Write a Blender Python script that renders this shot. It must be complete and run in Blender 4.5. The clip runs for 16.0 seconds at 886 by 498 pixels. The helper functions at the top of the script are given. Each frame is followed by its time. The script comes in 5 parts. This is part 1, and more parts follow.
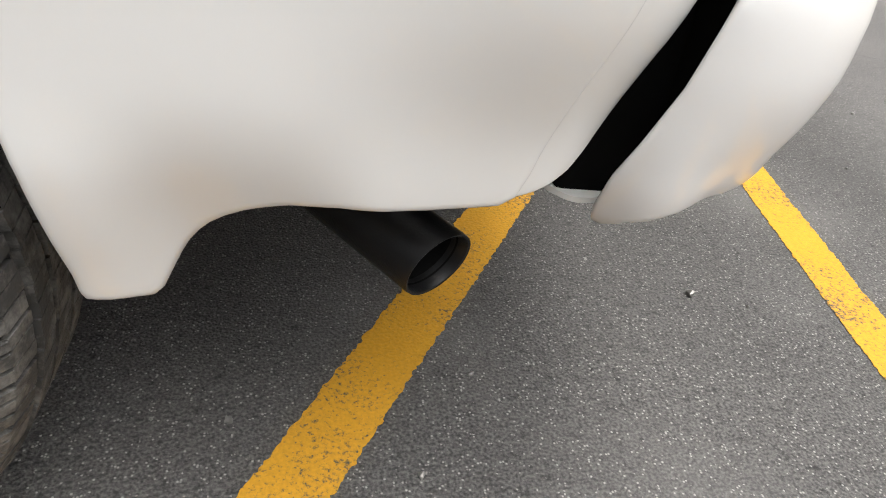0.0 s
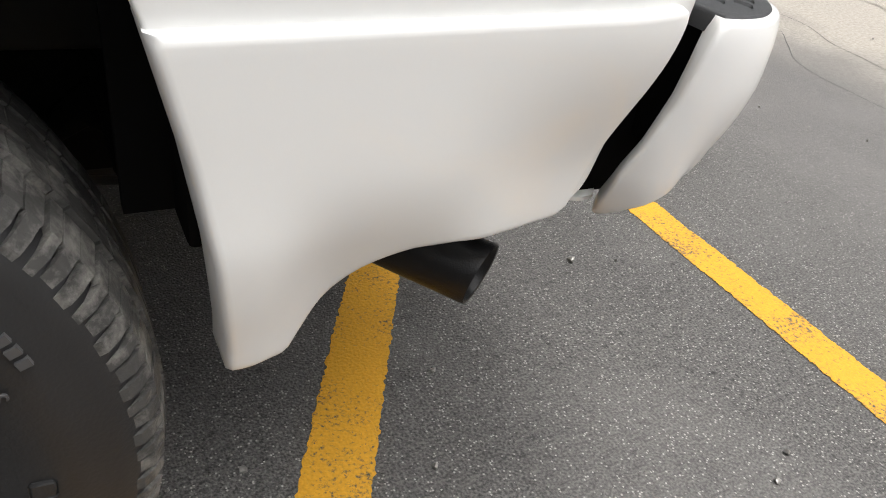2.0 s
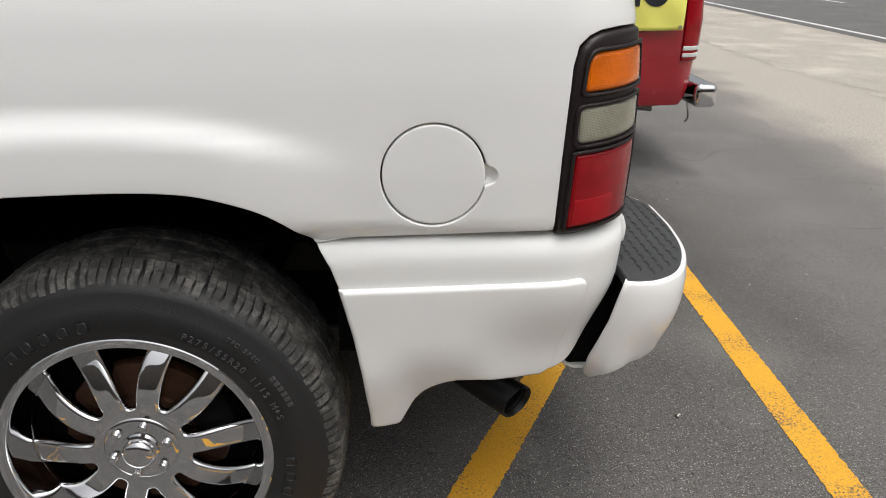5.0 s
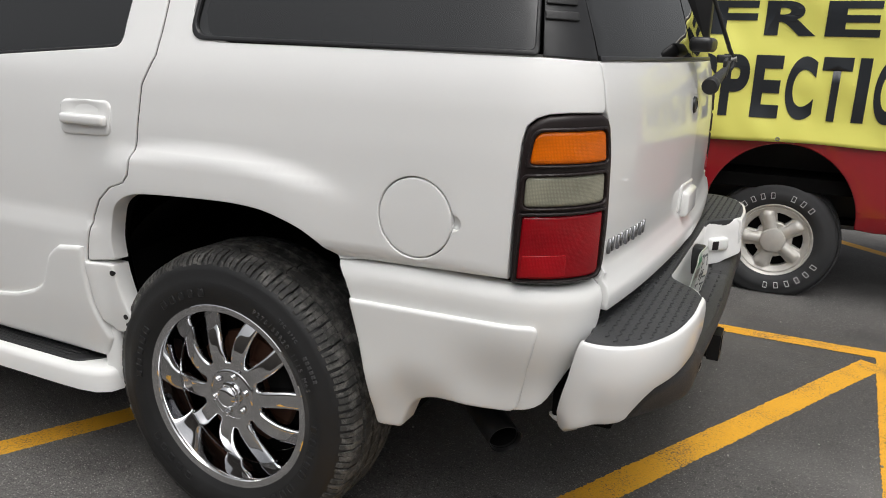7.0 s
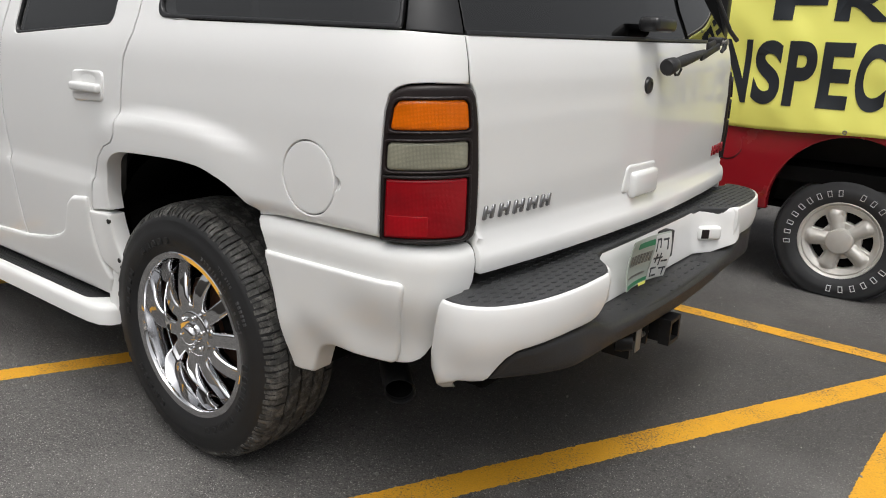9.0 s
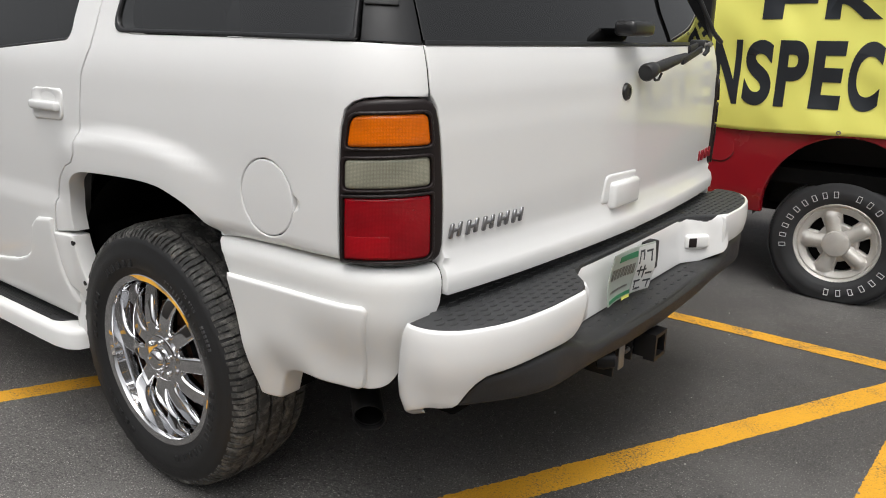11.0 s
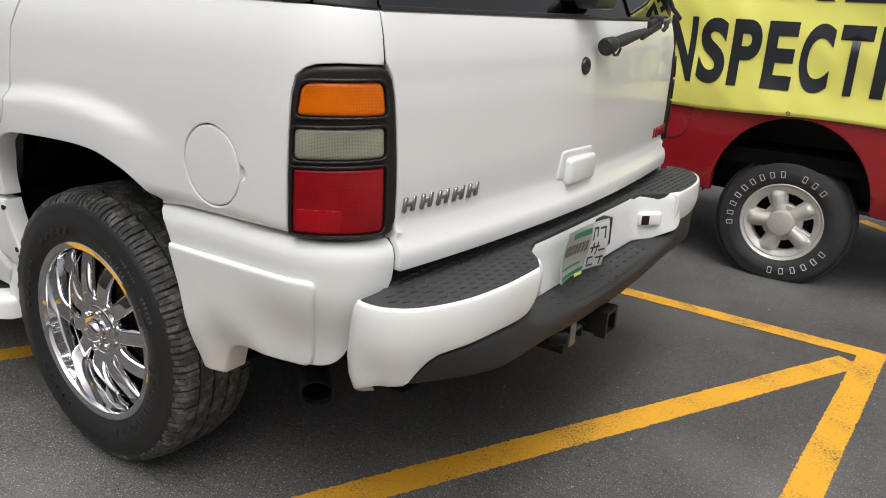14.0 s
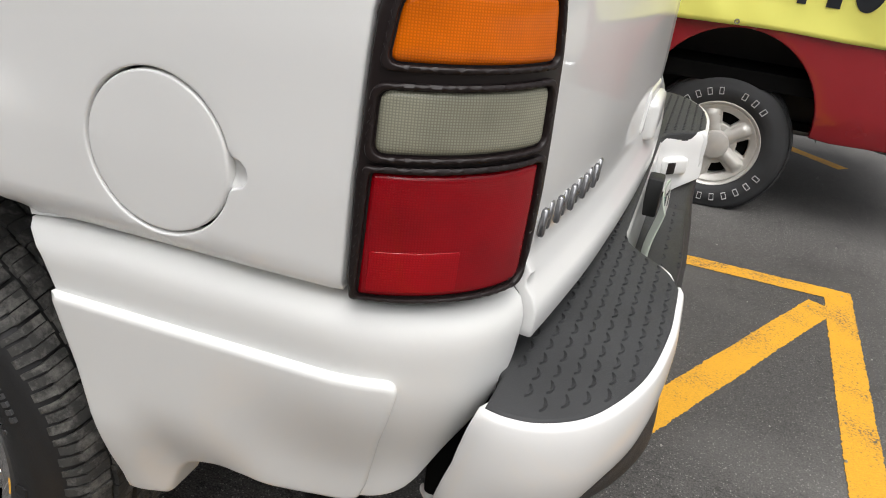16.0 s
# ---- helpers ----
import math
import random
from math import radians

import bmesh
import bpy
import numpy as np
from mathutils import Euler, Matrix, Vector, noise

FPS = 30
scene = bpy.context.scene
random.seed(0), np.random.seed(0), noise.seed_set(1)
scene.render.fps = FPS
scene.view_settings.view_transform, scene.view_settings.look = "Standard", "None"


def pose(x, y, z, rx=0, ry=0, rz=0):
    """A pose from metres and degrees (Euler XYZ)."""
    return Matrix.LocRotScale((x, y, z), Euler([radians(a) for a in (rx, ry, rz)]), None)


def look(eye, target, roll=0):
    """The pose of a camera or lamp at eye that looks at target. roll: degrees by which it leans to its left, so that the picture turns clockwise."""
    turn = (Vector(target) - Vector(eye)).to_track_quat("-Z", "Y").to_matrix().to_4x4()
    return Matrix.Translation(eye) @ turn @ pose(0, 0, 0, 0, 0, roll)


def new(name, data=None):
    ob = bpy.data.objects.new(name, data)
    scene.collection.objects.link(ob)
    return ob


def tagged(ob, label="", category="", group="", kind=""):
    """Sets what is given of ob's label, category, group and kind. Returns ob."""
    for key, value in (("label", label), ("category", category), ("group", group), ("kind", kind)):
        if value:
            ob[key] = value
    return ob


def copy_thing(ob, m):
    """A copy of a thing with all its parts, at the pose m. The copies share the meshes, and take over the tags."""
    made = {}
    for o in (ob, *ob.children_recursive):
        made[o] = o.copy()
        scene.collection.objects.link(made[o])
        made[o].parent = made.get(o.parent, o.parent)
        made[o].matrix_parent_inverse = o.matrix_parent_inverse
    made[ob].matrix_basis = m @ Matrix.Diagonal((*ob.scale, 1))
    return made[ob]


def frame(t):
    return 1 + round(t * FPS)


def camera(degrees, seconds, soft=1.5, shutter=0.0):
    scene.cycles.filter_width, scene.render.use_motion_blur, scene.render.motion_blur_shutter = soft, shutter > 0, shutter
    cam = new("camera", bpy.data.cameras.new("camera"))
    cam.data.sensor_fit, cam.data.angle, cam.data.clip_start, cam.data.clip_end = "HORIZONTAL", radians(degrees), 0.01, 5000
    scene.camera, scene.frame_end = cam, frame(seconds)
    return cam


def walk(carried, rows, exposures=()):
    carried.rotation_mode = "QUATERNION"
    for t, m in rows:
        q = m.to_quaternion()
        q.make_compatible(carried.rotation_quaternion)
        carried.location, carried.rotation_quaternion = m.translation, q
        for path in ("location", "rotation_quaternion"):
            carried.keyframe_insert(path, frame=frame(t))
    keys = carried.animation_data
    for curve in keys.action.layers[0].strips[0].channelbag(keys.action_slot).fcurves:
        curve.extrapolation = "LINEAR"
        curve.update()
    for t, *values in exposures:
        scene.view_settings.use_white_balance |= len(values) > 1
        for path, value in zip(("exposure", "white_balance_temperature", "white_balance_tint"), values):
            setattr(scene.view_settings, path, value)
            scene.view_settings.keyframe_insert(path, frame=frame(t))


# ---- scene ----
cam = camera(61.0, 16.0, soft=1.0)
PATH = [
    (0, (0.677, -0.473, 0.883), (0.963, 1.153, -0.247), 8.7),
    (0.5, (0.541, -0.424, 0.873), (1.046, 1.147, -0.258), 8.2),
    (1, (0.402, -0.435, 0.894), (1.121, 1.066, -0.215), 9.3),
    (1.5, (0.365, -0.523, 0.935), (1.184, 0.967, -0.118), 7.1),
    (2, (0.36, -0.49, 0.934), (1.221, 0.977, -0.118), 7.9),
    (2.5, (0.364, -0.484, 0.922), (1.228, 0.971, -0.143), 8.0),
    (3, (0.337, -0.528, 0.957), (1.202, 0.920, -0.120), 7.5),
    (3.5, (0.246, -0.71, 1.174), (1.048, 0.765, 0.087), 6.3),
    (4, (0.247, -0.87, 1.32), (0.955, 0.694, 0.293), 4.6),
    (4.5, (0.368, -1.041, 1.353), (0.849, 0.674, 0.445), 2.2),
    (5, (0.512, -1.245, 1.378), (0.648, 0.598, 0.614), 0.9),
    (7.5, (1.53, -1.435, 1.359), (0.568, 0.245, 0.855), 2.2),
    (8, (1.686, -1.233, 1.346), (0.611, 0.374, 0.833), 2.3),
    (8.5, (1.825, -1.226, 1.361), (0.683, 0.328, 0.831), 2.4),
    (9, (1.94, -1.231, 1.35), (0.779, 0.3, 0.796), 2.1),
    (11.5, (1.957, -1.09, 1.367), (0.787, 0.438, 0.823), 0.8),
    (12, (1.965, -1.106, 1.368), (0.807, 0.43, 0.82), 1.3),
    (12.5, (1.973, -1.136, 1.372), (0.834, 0.409, 0.813), 1.7),
    (13, (1.998, -1.184, 1.375), (0.885, 0.374, 0.797), 2.1),
    (13.5, (2.006, -1.211, 1.383), (0.925, 0.364, 0.788), 2.5),
    (14, (1.918, -1.069, 1.366), (0.87, 0.518, 0.745), 3.2),
    (14.5, (1.748, -0.892, 1.342), (0.758, 0.714, 0.678), 4.3),
    (15, (1.552, -0.832, 1.298), (0.693, 0.822, 0.573), 5.3),
    (15.5, (1.307, -0.805, 1.304), (0.623, 0.903, 0.519), 6.1),
    (16, (1.109, -0.627, 1.28), (0.579, 1.107, 0.436), 7.2),
]
walk(cam, [(t, look(eye, target, roll)) for t, eye, target, roll in PATH],
     ((0, 0.95), (1.0, 1.0), (2.0, 0.83), (3.0, 0.83), (3.5, 0.65), (4.0, 0.57), (5.0, 0.40), (7.5, 0.30), (9.0, 0.36), (12.5, 0.40), (14.5, 0.42), (15.0, 0.54), (16.0, 0.48)))

# ---- light ----
world = bpy.data.worlds.new("overcast_sky")
scene.world = world
world.use_nodes = True
wn, wl = world.node_tree.nodes, world.node_tree.links
wn.clear()
w_out = wn.new("ShaderNodeOutputWorld")
w_bg = wn.new("ShaderNodeBackground")
w_sat = wn.new("ShaderNodeHueSaturation")
w_sky = wn.new("ShaderNodeTexSky")
w_sky.sky_type = "NISHITA"
w_sky.sun_disc = False
w_sky.sun_elevation, w_sky.sun_rotation = radians(58), radians(150)
w_sky.air_density, w_sky.dust_density = 1.0, 4.0
w_sat.inputs["Saturation"].default_value = 0.12
w_bg.inputs["Strength"].default_value = 0.13
wl.new(w_sky.outputs[0], w_sat.inputs["Color"])
# an overcast sky is brighter overhead than at the horizon
w_co = wn.new("ShaderNodeTexCoord")
w_sep = wn.new("ShaderNodeSeparateXYZ")
w_grad = wn.new("ShaderNodeMapRange")
w_grad.inputs["To Min"].default_value, w_grad.inputs["To Max"].default_value = 0.38, 1.36
w_mul = wn.new("ShaderNodeVectorMath")
w_mul.operation = "SCALE"
wl.new(w_co.outputs["Generated"], w_sep.inputs[0])
wl.new(w_sep.outputs["Z"], w_grad.inputs["Value"])
wl.new(w_sat.outputs[0], w_mul.inputs[0])
wl.new(w_grad.outputs[0], w_mul.inputs["Scale"])
wl.new(w_mul.outputs[0], w_bg.inputs["Color"])
wl.new(w_bg.outputs[0], w_out.inputs[0])
sun_data = bpy.data.lights.new("sun", "SUN")
sun_data.energy, sun_data.angle, sun_data.color = 1.2, radians(25), (1.0, 0.97, 0.93)
sun = new("sun", sun_data)
sun.matrix_world = look((1.5, -0.1, 8.0), (0.6, 0.4, 0.0))


# ---- materials ----
def material(name, base, rough=0.5, metal=0.0, coat=0.0, spec=0.5, var=0.06, scale=8.0, bump=0.0, bscale=200.0, rvar=0.08):
    m = bpy.data.materials.new(name)
    m.use_nodes = True
    n, l = m.node_tree.nodes, m.node_tree.links
    p = n["Principled BSDF"]
    p.inputs["Metallic"].default_value = metal
    p.inputs["Coat Weight"].default_value = coat
    p.inputs["Coat Roughness"].default_value = 0.03
    p.inputs["Specular IOR Level"].default_value = spec
    co = n.new("ShaderNodeTexCoord")
    big = n.new("ShaderNodeTexNoise")
    big.inputs["Scale"].default_value, big.inputs["Detail"].default_value = scale, 6
    l.new(co.outputs["Object"], big.inputs["Vector"])
    ramp = n.new("ShaderNodeMix")
    ramp.data_type = "RGBA"
    ramp.inputs["A"].default_value = (*[c * (1 - var) for c in base], 1)
    ramp.inputs["B"].default_value = (*[min(1, c * (1 + var)) for c in base], 1)
    l.new(big.outputs["Fac"], ramp.inputs["Factor"])
    l.new(ramp.outputs["Result"], p.inputs["Base Color"])
    mr = n.new("ShaderNodeMapRange")
    mr.inputs["To Min"].default_value, mr.inputs["To Max"].default_value = max(0.01, rough - rvar), rough + rvar
    l.new(big.outputs["Fac"], mr.inputs["Value"])
    l.new(mr.outputs[0], p.inputs["Roughness"])
    if bump:
        fine = n.new("ShaderNodeTexNoise")
        fine.inputs["Scale"].default_value, fine.inputs["Detail"].default_value = bscale, 4
        l.new(co.outputs["Object"], fine.inputs["Vector"])
        b = n.new("ShaderNodeBump")
        b.inputs["Strength"].default_value, b.inputs["Distance"].default_value = bump, 0.002
        l.new(fine.outputs["Fac"], b.inputs["Height"])
        l.new(b.outputs[0], p.inputs["Normal"])
    return m


def asphalt_material(name, dark, light, speck, patch=0.25, aisle=None):
    m = bpy.data.materials.new(name)
    m.use_nodes = True
    n, l = m.node_tree.nodes, m.node_tree.links
    p = n["Principled BSDF"]
    p.inputs["Specular IOR Level"].default_value = 0.4
    co = n.new("ShaderNodeTexCoord")
    def noise_node(scale, detail):
        t = n.new("ShaderNodeTexNoise")
        t.inputs["Scale"].default_value, t.inputs["Detail"].default_value = scale, detail
        l.new(co.outputs["Object"], t.inputs["Vector"])
        return t
    def mix(a, b, f):
        x = n.new("ShaderNodeMix")
        x.data_type = "RGBA"
        for key, val in (("A", a), ("B", b)):
            if isinstance(val, tuple):
                x.inputs[key].default_value = (*val, 1)
            else:
                l.new(val, x.inputs[key])
        l.new(f, x.inputs["Factor"])
        return x.outputs["Result"]
    def ramp(src, a, b):
        r = n.new("ShaderNodeMapRange")
        r.inputs["From Min"].default_value, r.inputs["From Max"].default_value = a, b
        l.new(src, r.inputs["Value"])
        return r.outputs[0]
    def scaled(src, k):
        x = n.new("ShaderNodeMath")
        x.operation = "MULTIPLY"
        x.inputs[1].default_value = k
        l.new(src, x.inputs[0])
        return x.outputs[0]
    grain = noise_node(190, 6)
    stain = noise_node(1.3, 7)
    vor = n.new("ShaderNodeTexVoronoi")
    vor.inputs["Scale"].default_value = 230
    l.new(co.outputs["Object"], vor.inputs["Vector"])
    vcol = n.new("ShaderNodeSeparateColor")
    l.new(vor.outputs["Color"], vcol.inputs[0])
    pits = noise_node(48, 9)
    pits.inputs["Roughness"].default_value = 0.72
    c = mix(dark, light, ramp(grain.outputs["Fac"], 0.38, 0.66))
    c = mix(c, tuple(v * 0.42 for v in dark), ramp(pits.outputs["Fac"], 0.47, 0.30))
    c = mix(c, tuple(v * 1.12 for v in light), ramp(pits.outputs["Fac"], 0.56, 0.80))
    c = mix(c, tuple(v * (1 + patch) for v in light), ramp(stain.outputs["Fac"], 0.5, 0.95))
    c = mix(c, tuple(v * 0.85 for v in dark), ramp(stain.outputs["Fac"], 0.40, 0.15))
    stone = n.new("ShaderNodeMath")
    stone.operation = "GREATER_THAN"
    stone.inputs[1].default_value = 0.91
    l.new(vcol.outputs[0], stone.inputs[0])
    core = n.new("ShaderNodeMath")
    core.operation = "MULTIPLY"
    l.new(stone.outputs[0], core.inputs[0])
    l.new(ramp(vor.outputs["Distance"], 0.6, 0.25), core.inputs[1])
    c = mix(c, speck, core.outputs[0])
    if aisle is not None:
        # paler from the stalls out into the driving aisle, with a wavering border
        sep = n.new("ShaderNodeSeparateXYZ")
        l.new(co.outputs["Object"], sep.inputs[0])
        wob = n.new("ShaderNodeMath")
        wob.operation = "MULTIPLY_ADD"
        wob.inputs[1].default_value = 1.2
        l.new(stain.outputs["Fac"], wob.inputs[0])
        l.new(sep.outputs["X"], wob.inputs[2])
        c = mix(c, tuple(v * 1.15 for v in light), scaled(ramp(wob.outputs[0], aisle + 0.3, aisle + 1.6), 0.45))
        # sand blown over the asphalt towards the road, thinning out in patches
        drift = n.new("ShaderNodeMath")
        drift.operation = "MULTIPLY_ADD"
        drift.inputs[1].default_value = 1.5
        l.new(noise_node(0.9, 9).outputs["Fac"], drift.inputs[0])
        l.new(sep.outputs["X"], drift.inputs[2])
        sand = mix((0.30, 0.272, 0.232), (0.50, 0.46, 0.40), ramp(pits.outputs["Fac"], 0.35, 0.65))
        c = mix(c, sand, scaled(ramp(drift.outputs[0], 4.55, 5.05), 0.92))
        c = mix(c, sand, scaled(ramp(drift.outputs[0], 4.0, 4.75), 0.35))
        # a darker patch in the stall, with an uneven rim
        away = n.new("ShaderNodeVectorMath")
        away.operation = "DISTANCE"
        away.inputs[1].default_value = (0.9, 1.9, 0.0)
        l.new(co.outputs["Object"], away.inputs[0])
        rim = n.new("ShaderNodeMath")
        rim.operation = "MULTIPLY_ADD"
        rim.inputs[1].default_value = 1.1
        l.new(stain.outputs["Fac"], rim.inputs[0])
        l.new(away.outputs["Value"], rim.inputs[2])
        c = mix(c, tuple(v * 0.62 for v in dark), scaled(ramp(rim.outputs[0], 2.1, 1.35), 0.5))
    l.new(c, p.inputs["Base Color"])
    p.inputs["Roughness"].default_value = 0.82
    hsum = n.new("ShaderNodeMath")
    hsum.operation = "SUBTRACT"
    l.new(grain.outputs["Fac"], hsum.inputs[0])
    l.new(vor.outputs["Distance"], hsum.inputs[1])
    b = n.new("ShaderNodeBump")
    b.inputs["Strength"].default_value, b.inputs["Distance"].default_value = 0.65, 0.004
    l.new(hsum.outputs[0], b.inputs["Height"])
    l.new(b.outputs[0], p.inputs["Normal"])
    return m


def line_material(name, colour, under):
    m = bpy.data.materials.new(name)
    m.use_nodes = True
    n, l = m.node_tree.nodes, m.node_tree.links
    p = n["Principled BSDF"]
    p.inputs["Roughness"].default_value = 0.7
    co = n.new("ShaderNodeTexCoord")
    a = n.new("ShaderNodeTexNoise")
    a.inputs["Scale"].default_value, a.inputs["Detail"].default_value, a.inputs["Roughness"].default_value = 120, 8, 0.72
    b = n.new("ShaderNodeTexNoise")
    b.inputs["Scale"].default_value, b.inputs["Detail"].default_value = 5, 5
    g = n.new("ShaderNodeTexNoise")
    g.inputs["Scale"].default_value, g.inputs["Detail"].default_value = 160, 4
    for t in (a, b, g):
        l.new(co.outputs["Object"], t.inputs["Vector"])
    add = n.new("ShaderNodeMath")
    add.operation = "MULTIPLY_ADD"
    add.inputs[1].default_value = 0.45
    l.new(b.outputs["Fac"], add.inputs[0])
    l.new(a.outputs["Fac"], add.inputs[2])
    wear = n.new("ShaderNodeMapRange")
    wear.inputs["From Min"].default_value, wear.inputs["From Max"].default_value = 0.77, 0.90
    l.new(add.outputs[0], wear.inputs["Value"])
    tone = n.new("ShaderNodeMix")
    tone.data_type = "RGBA"
    tone.inputs["A"].default_value = (*[c * 0.72 for c in colour], 1)
    tone.inputs["B"].default_value = (*[min(1, c * 1.15) for c in colour], 1)
    l.new(g.outputs["Fac"], tone.inputs["Factor"])
    x = n.new("ShaderNodeMix")
    x.data_type = "RGBA"
    l.new(tone.outputs["Result"], x.inputs["A"])
    x.inputs["B"].default_value = (*under, 1)
    l.new(wear.outputs[0], x.inputs["Factor"])
    l.new(x.outputs["Result"], p.inputs["Base Color"])
    bp = n.new("ShaderNodeBump")
    bp.inputs["Strength"].default_value, bp.inputs["Distance"].default_value = 0.7, 0.004
    l.new(g.outputs["Fac"], bp.inputs["Height"])
    l.new(bp.outputs[0], p.inputs["Normal"])
    return m


def tinted_glass(name, tint, rough=0.02):
    m = bpy.data.materials.new(name)
    m.use_nodes = True
    n, l = m.node_tree.nodes, m.node_tree.links
    out = n["Material Output"]
    n.remove(n["Principled BSDF"])
    tr = n.new("ShaderNodeBsdfTransparent")
    tr.inputs[0].default_value = (*tint, 1)
    gl = n.new("ShaderNodeBsdfGlossy")
    gl.inputs["Roughness"].default_value = rough
    fr = n.new("ShaderNodeFresnel")
    fr.inputs["IOR"].default_value = 1.95
    mx = n.new("ShaderNodeMixShader")
    l.new(fr.outputs[0], mx.inputs[0])
    l.new(tr.outputs[0], mx.inputs[1])
    l.new(gl.outputs[0], mx.inputs[2])
    l.new(mx.outputs[0], out.inputs[0])
    return m


def lens_material(name, colour, rough=0.10, grid=0.3):
    """Ribbed lamp plastic: a fine square grid moulded behind a smooth glossy face."""
    m = material(name, colour, rough, 0, 0.22, 0.25, 0.4, 14)
    n, l = m.node_tree.nodes, m.node_tree.links
    p = n["Principled BSDF"]
    co = n.new("ShaderNodeTexCoord")
    waves = []
    for axis in ("X", "Y"):
        wv = n.new("ShaderNodeTexWave")
        wv.bands_direction = axis
        wv.inputs["Scale"].default_value = 112.0
        l.new(co.outputs["UV"], wv.inputs["Vector"])
        waves.append(wv)
    low = n.new("ShaderNodeMath")
    low.operation = "MINIMUM"
    l.new(waves[0].outputs["Fac"], low.inputs[0])
    l.new(waves[1].outputs["Fac"], low.inputs[1])
    cell = n.new("ShaderNodeMapRange")
    cell.inputs["From Max"].default_value = 0.6
    cell.inputs["To Min"].default_value, cell.inputs["To Max"].default_value = 1.0 - grid, 1.05
    l.new(low.outputs[0], cell.inputs["Value"])
    b = n.new("ShaderNodeBump")
    b.inputs["Strength"].default_value, b.inputs["Distance"].default_value = 0.2, 0.001
    l.new(low.outputs[0], b.inputs["Height"])
    l.new(b.outputs[0], p.inputs["Normal"])
    mul = n.new("ShaderNodeVectorMath")
    mul.operation = "SCALE"
    l.new(p.inputs["Base Color"].links[0].from_socket, mul.inputs[0])
    l.new(cell.outputs[0], mul.inputs["Scale"])
    l.new(mul.outputs[0], p.inputs["Base Color"])
    return m


def tread_material(name, rubber, dust):
    """Black rubber with pale dust rubbed into patches."""
    m = material(name, rubber, 0.7, 0, 0, 0.3, 0.4, 60, 0.5, 220)
    n, l = m.node_tree.nodes, m.node_tree.links
    p = n["Principled BSDF"]
    co = n.new("ShaderNodeTexCoord")
    t = n.new("ShaderNodeTexNoise")
    t.inputs["Scale"].default_value, t.inputs["Detail"].default_value, t.inputs["Roughness"].default_value = 26, 9, 0.72
    l.new(co.outputs["Object"], t.inputs["Vector"])
    r = n.new("ShaderNodeMapRange")
    r.inputs["From Min"].default_value, r.inputs["From Max"].default_value = 0.47, 0.76
    l.new(t.outputs["Fac"], r.inputs["Value"])
    x = n.new("ShaderNodeMix")
    x.data_type = "RGBA"
    l.new(p.inputs["Base Color"].links[0].from_socket, x.inputs["A"])
    x.inputs["B"].default_value = (*dust, 1)
    l.new(r.outputs[0], x.inputs["Factor"])
    l.new(x.outputs["Result"], p.inputs["Base Color"])
    return m


M_WHITE = material("white_paint", (0.80, 0.80, 0.79), 0.40, 0, 0.75, 0.10, 0.02, 3, 0.0, rvar=0.05)
M_WHITE2 = material("white_plastic_paint", (0.79, 0.79, 0.775), 0.42, 0, 0.3, 0.12, 0.025, 4, 0.02, 600)
M_RED = material("red_paint", (0.33, 0.012, 0.02), 0.25, 0, 0.7, 0.5, 0.12, 5)
M_BLACK = material("black_plastic", (0.023, 0.023, 0.024), 0.48, 0, 0, 0.42, 0.25, 20, 0.25, 500)
M_PAD = material("grey_step_rubber", (0.038, 0.039, 0.041), 0.60, 0, 0, 0.4, 0.3, 12, 0.4, 700)
M_MATT = material("matt_black_steel", (0.007, 0.007, 0.0075), 0.40, 0, 0, 0.28, 0.3, 25, 0.2, 400)
M_DARK = material("underbody_black", (0.005, 0.005, 0.005), 0.85, 0, 0, 0.05, 0.5, 8)
M_SEAM = material("seam_shadow_black", (0.012, 0.012, 0.012), 0.7)
M_CHROME = material("chrome", (0.66, 0.66, 0.67), 0.04, 1.0, 0, 0.5, 0.03, 10, rvar=0.02)
M_CHROME2 = material("badge_chrome", (0.30, 0.30, 0.31), 0.3, 1.0, 0, 0.5, 0.2, 30)
M_ALLOY = material("dull_alloy", (0.62, 0.60, 0.56), 0.42, 0.35, 0, 0.5, 0.15, 25, 0.1, 300)
M_RUST = material("rusty_brake", (0.08, 0.035, 0.02), 0.75, 0.3, 0, 0.4, 0.5, 18, 0.4, 120)
M_STEEL = material("weathered_steel", (0.3, 0.29, 0.27), 0.45, 0.8, 0, 0.5, 0.35, 40, 0.3, 200)
M_TYRE = material("tyre_rubber", (0.015, 0.015, 0.0155), 0.5, 0, 0, 0.42, 0.35, 14, 0.3, 260)
M_TREAD = tread_material("dusty_tread_rubber", (0.050, 0.049, 0.047), (0.24, 0.23, 0.212))
M_OLDTYRE = material("dusty_grey_tyre_rubber", (0.036, 0.037, 0.039), 0.65, 0, 0, 0.4, 0.4, 9, 0.3, 260)
M_TYRETEXT = material("raised_tyre_letter", (0.06, 0.06, 0.062), 0.6)
M_WHITETEXT = material("white_tyre_letter", (0.6, 0.6, 0.6), 0.6)
M_HOUSING = material("lamp_housing", (0.013, 0.008, 0.008), 0.42, 0, 0.0, 0.35, 0.2, 10, rvar=0.04)
M_AMBER = lens_material("amber_lens", (0.72, 0.145, 0.002), grid=0.18)
M_CLEAR = lens_material("clear_lens", (0.30, 0.295, 0.225), grid=0.32)
M_REDLENS = lens_material("red_lens", (0.27, 0.001, 0.006), grid=0.12)
M_REDBRIGHT = lens_material("bright_red_lens", (0.36, 0.002, 0.008), grid=0.2)
M_GLASS = tinted_glass("tinted_glass", (0.07, 0.073, 0.077))
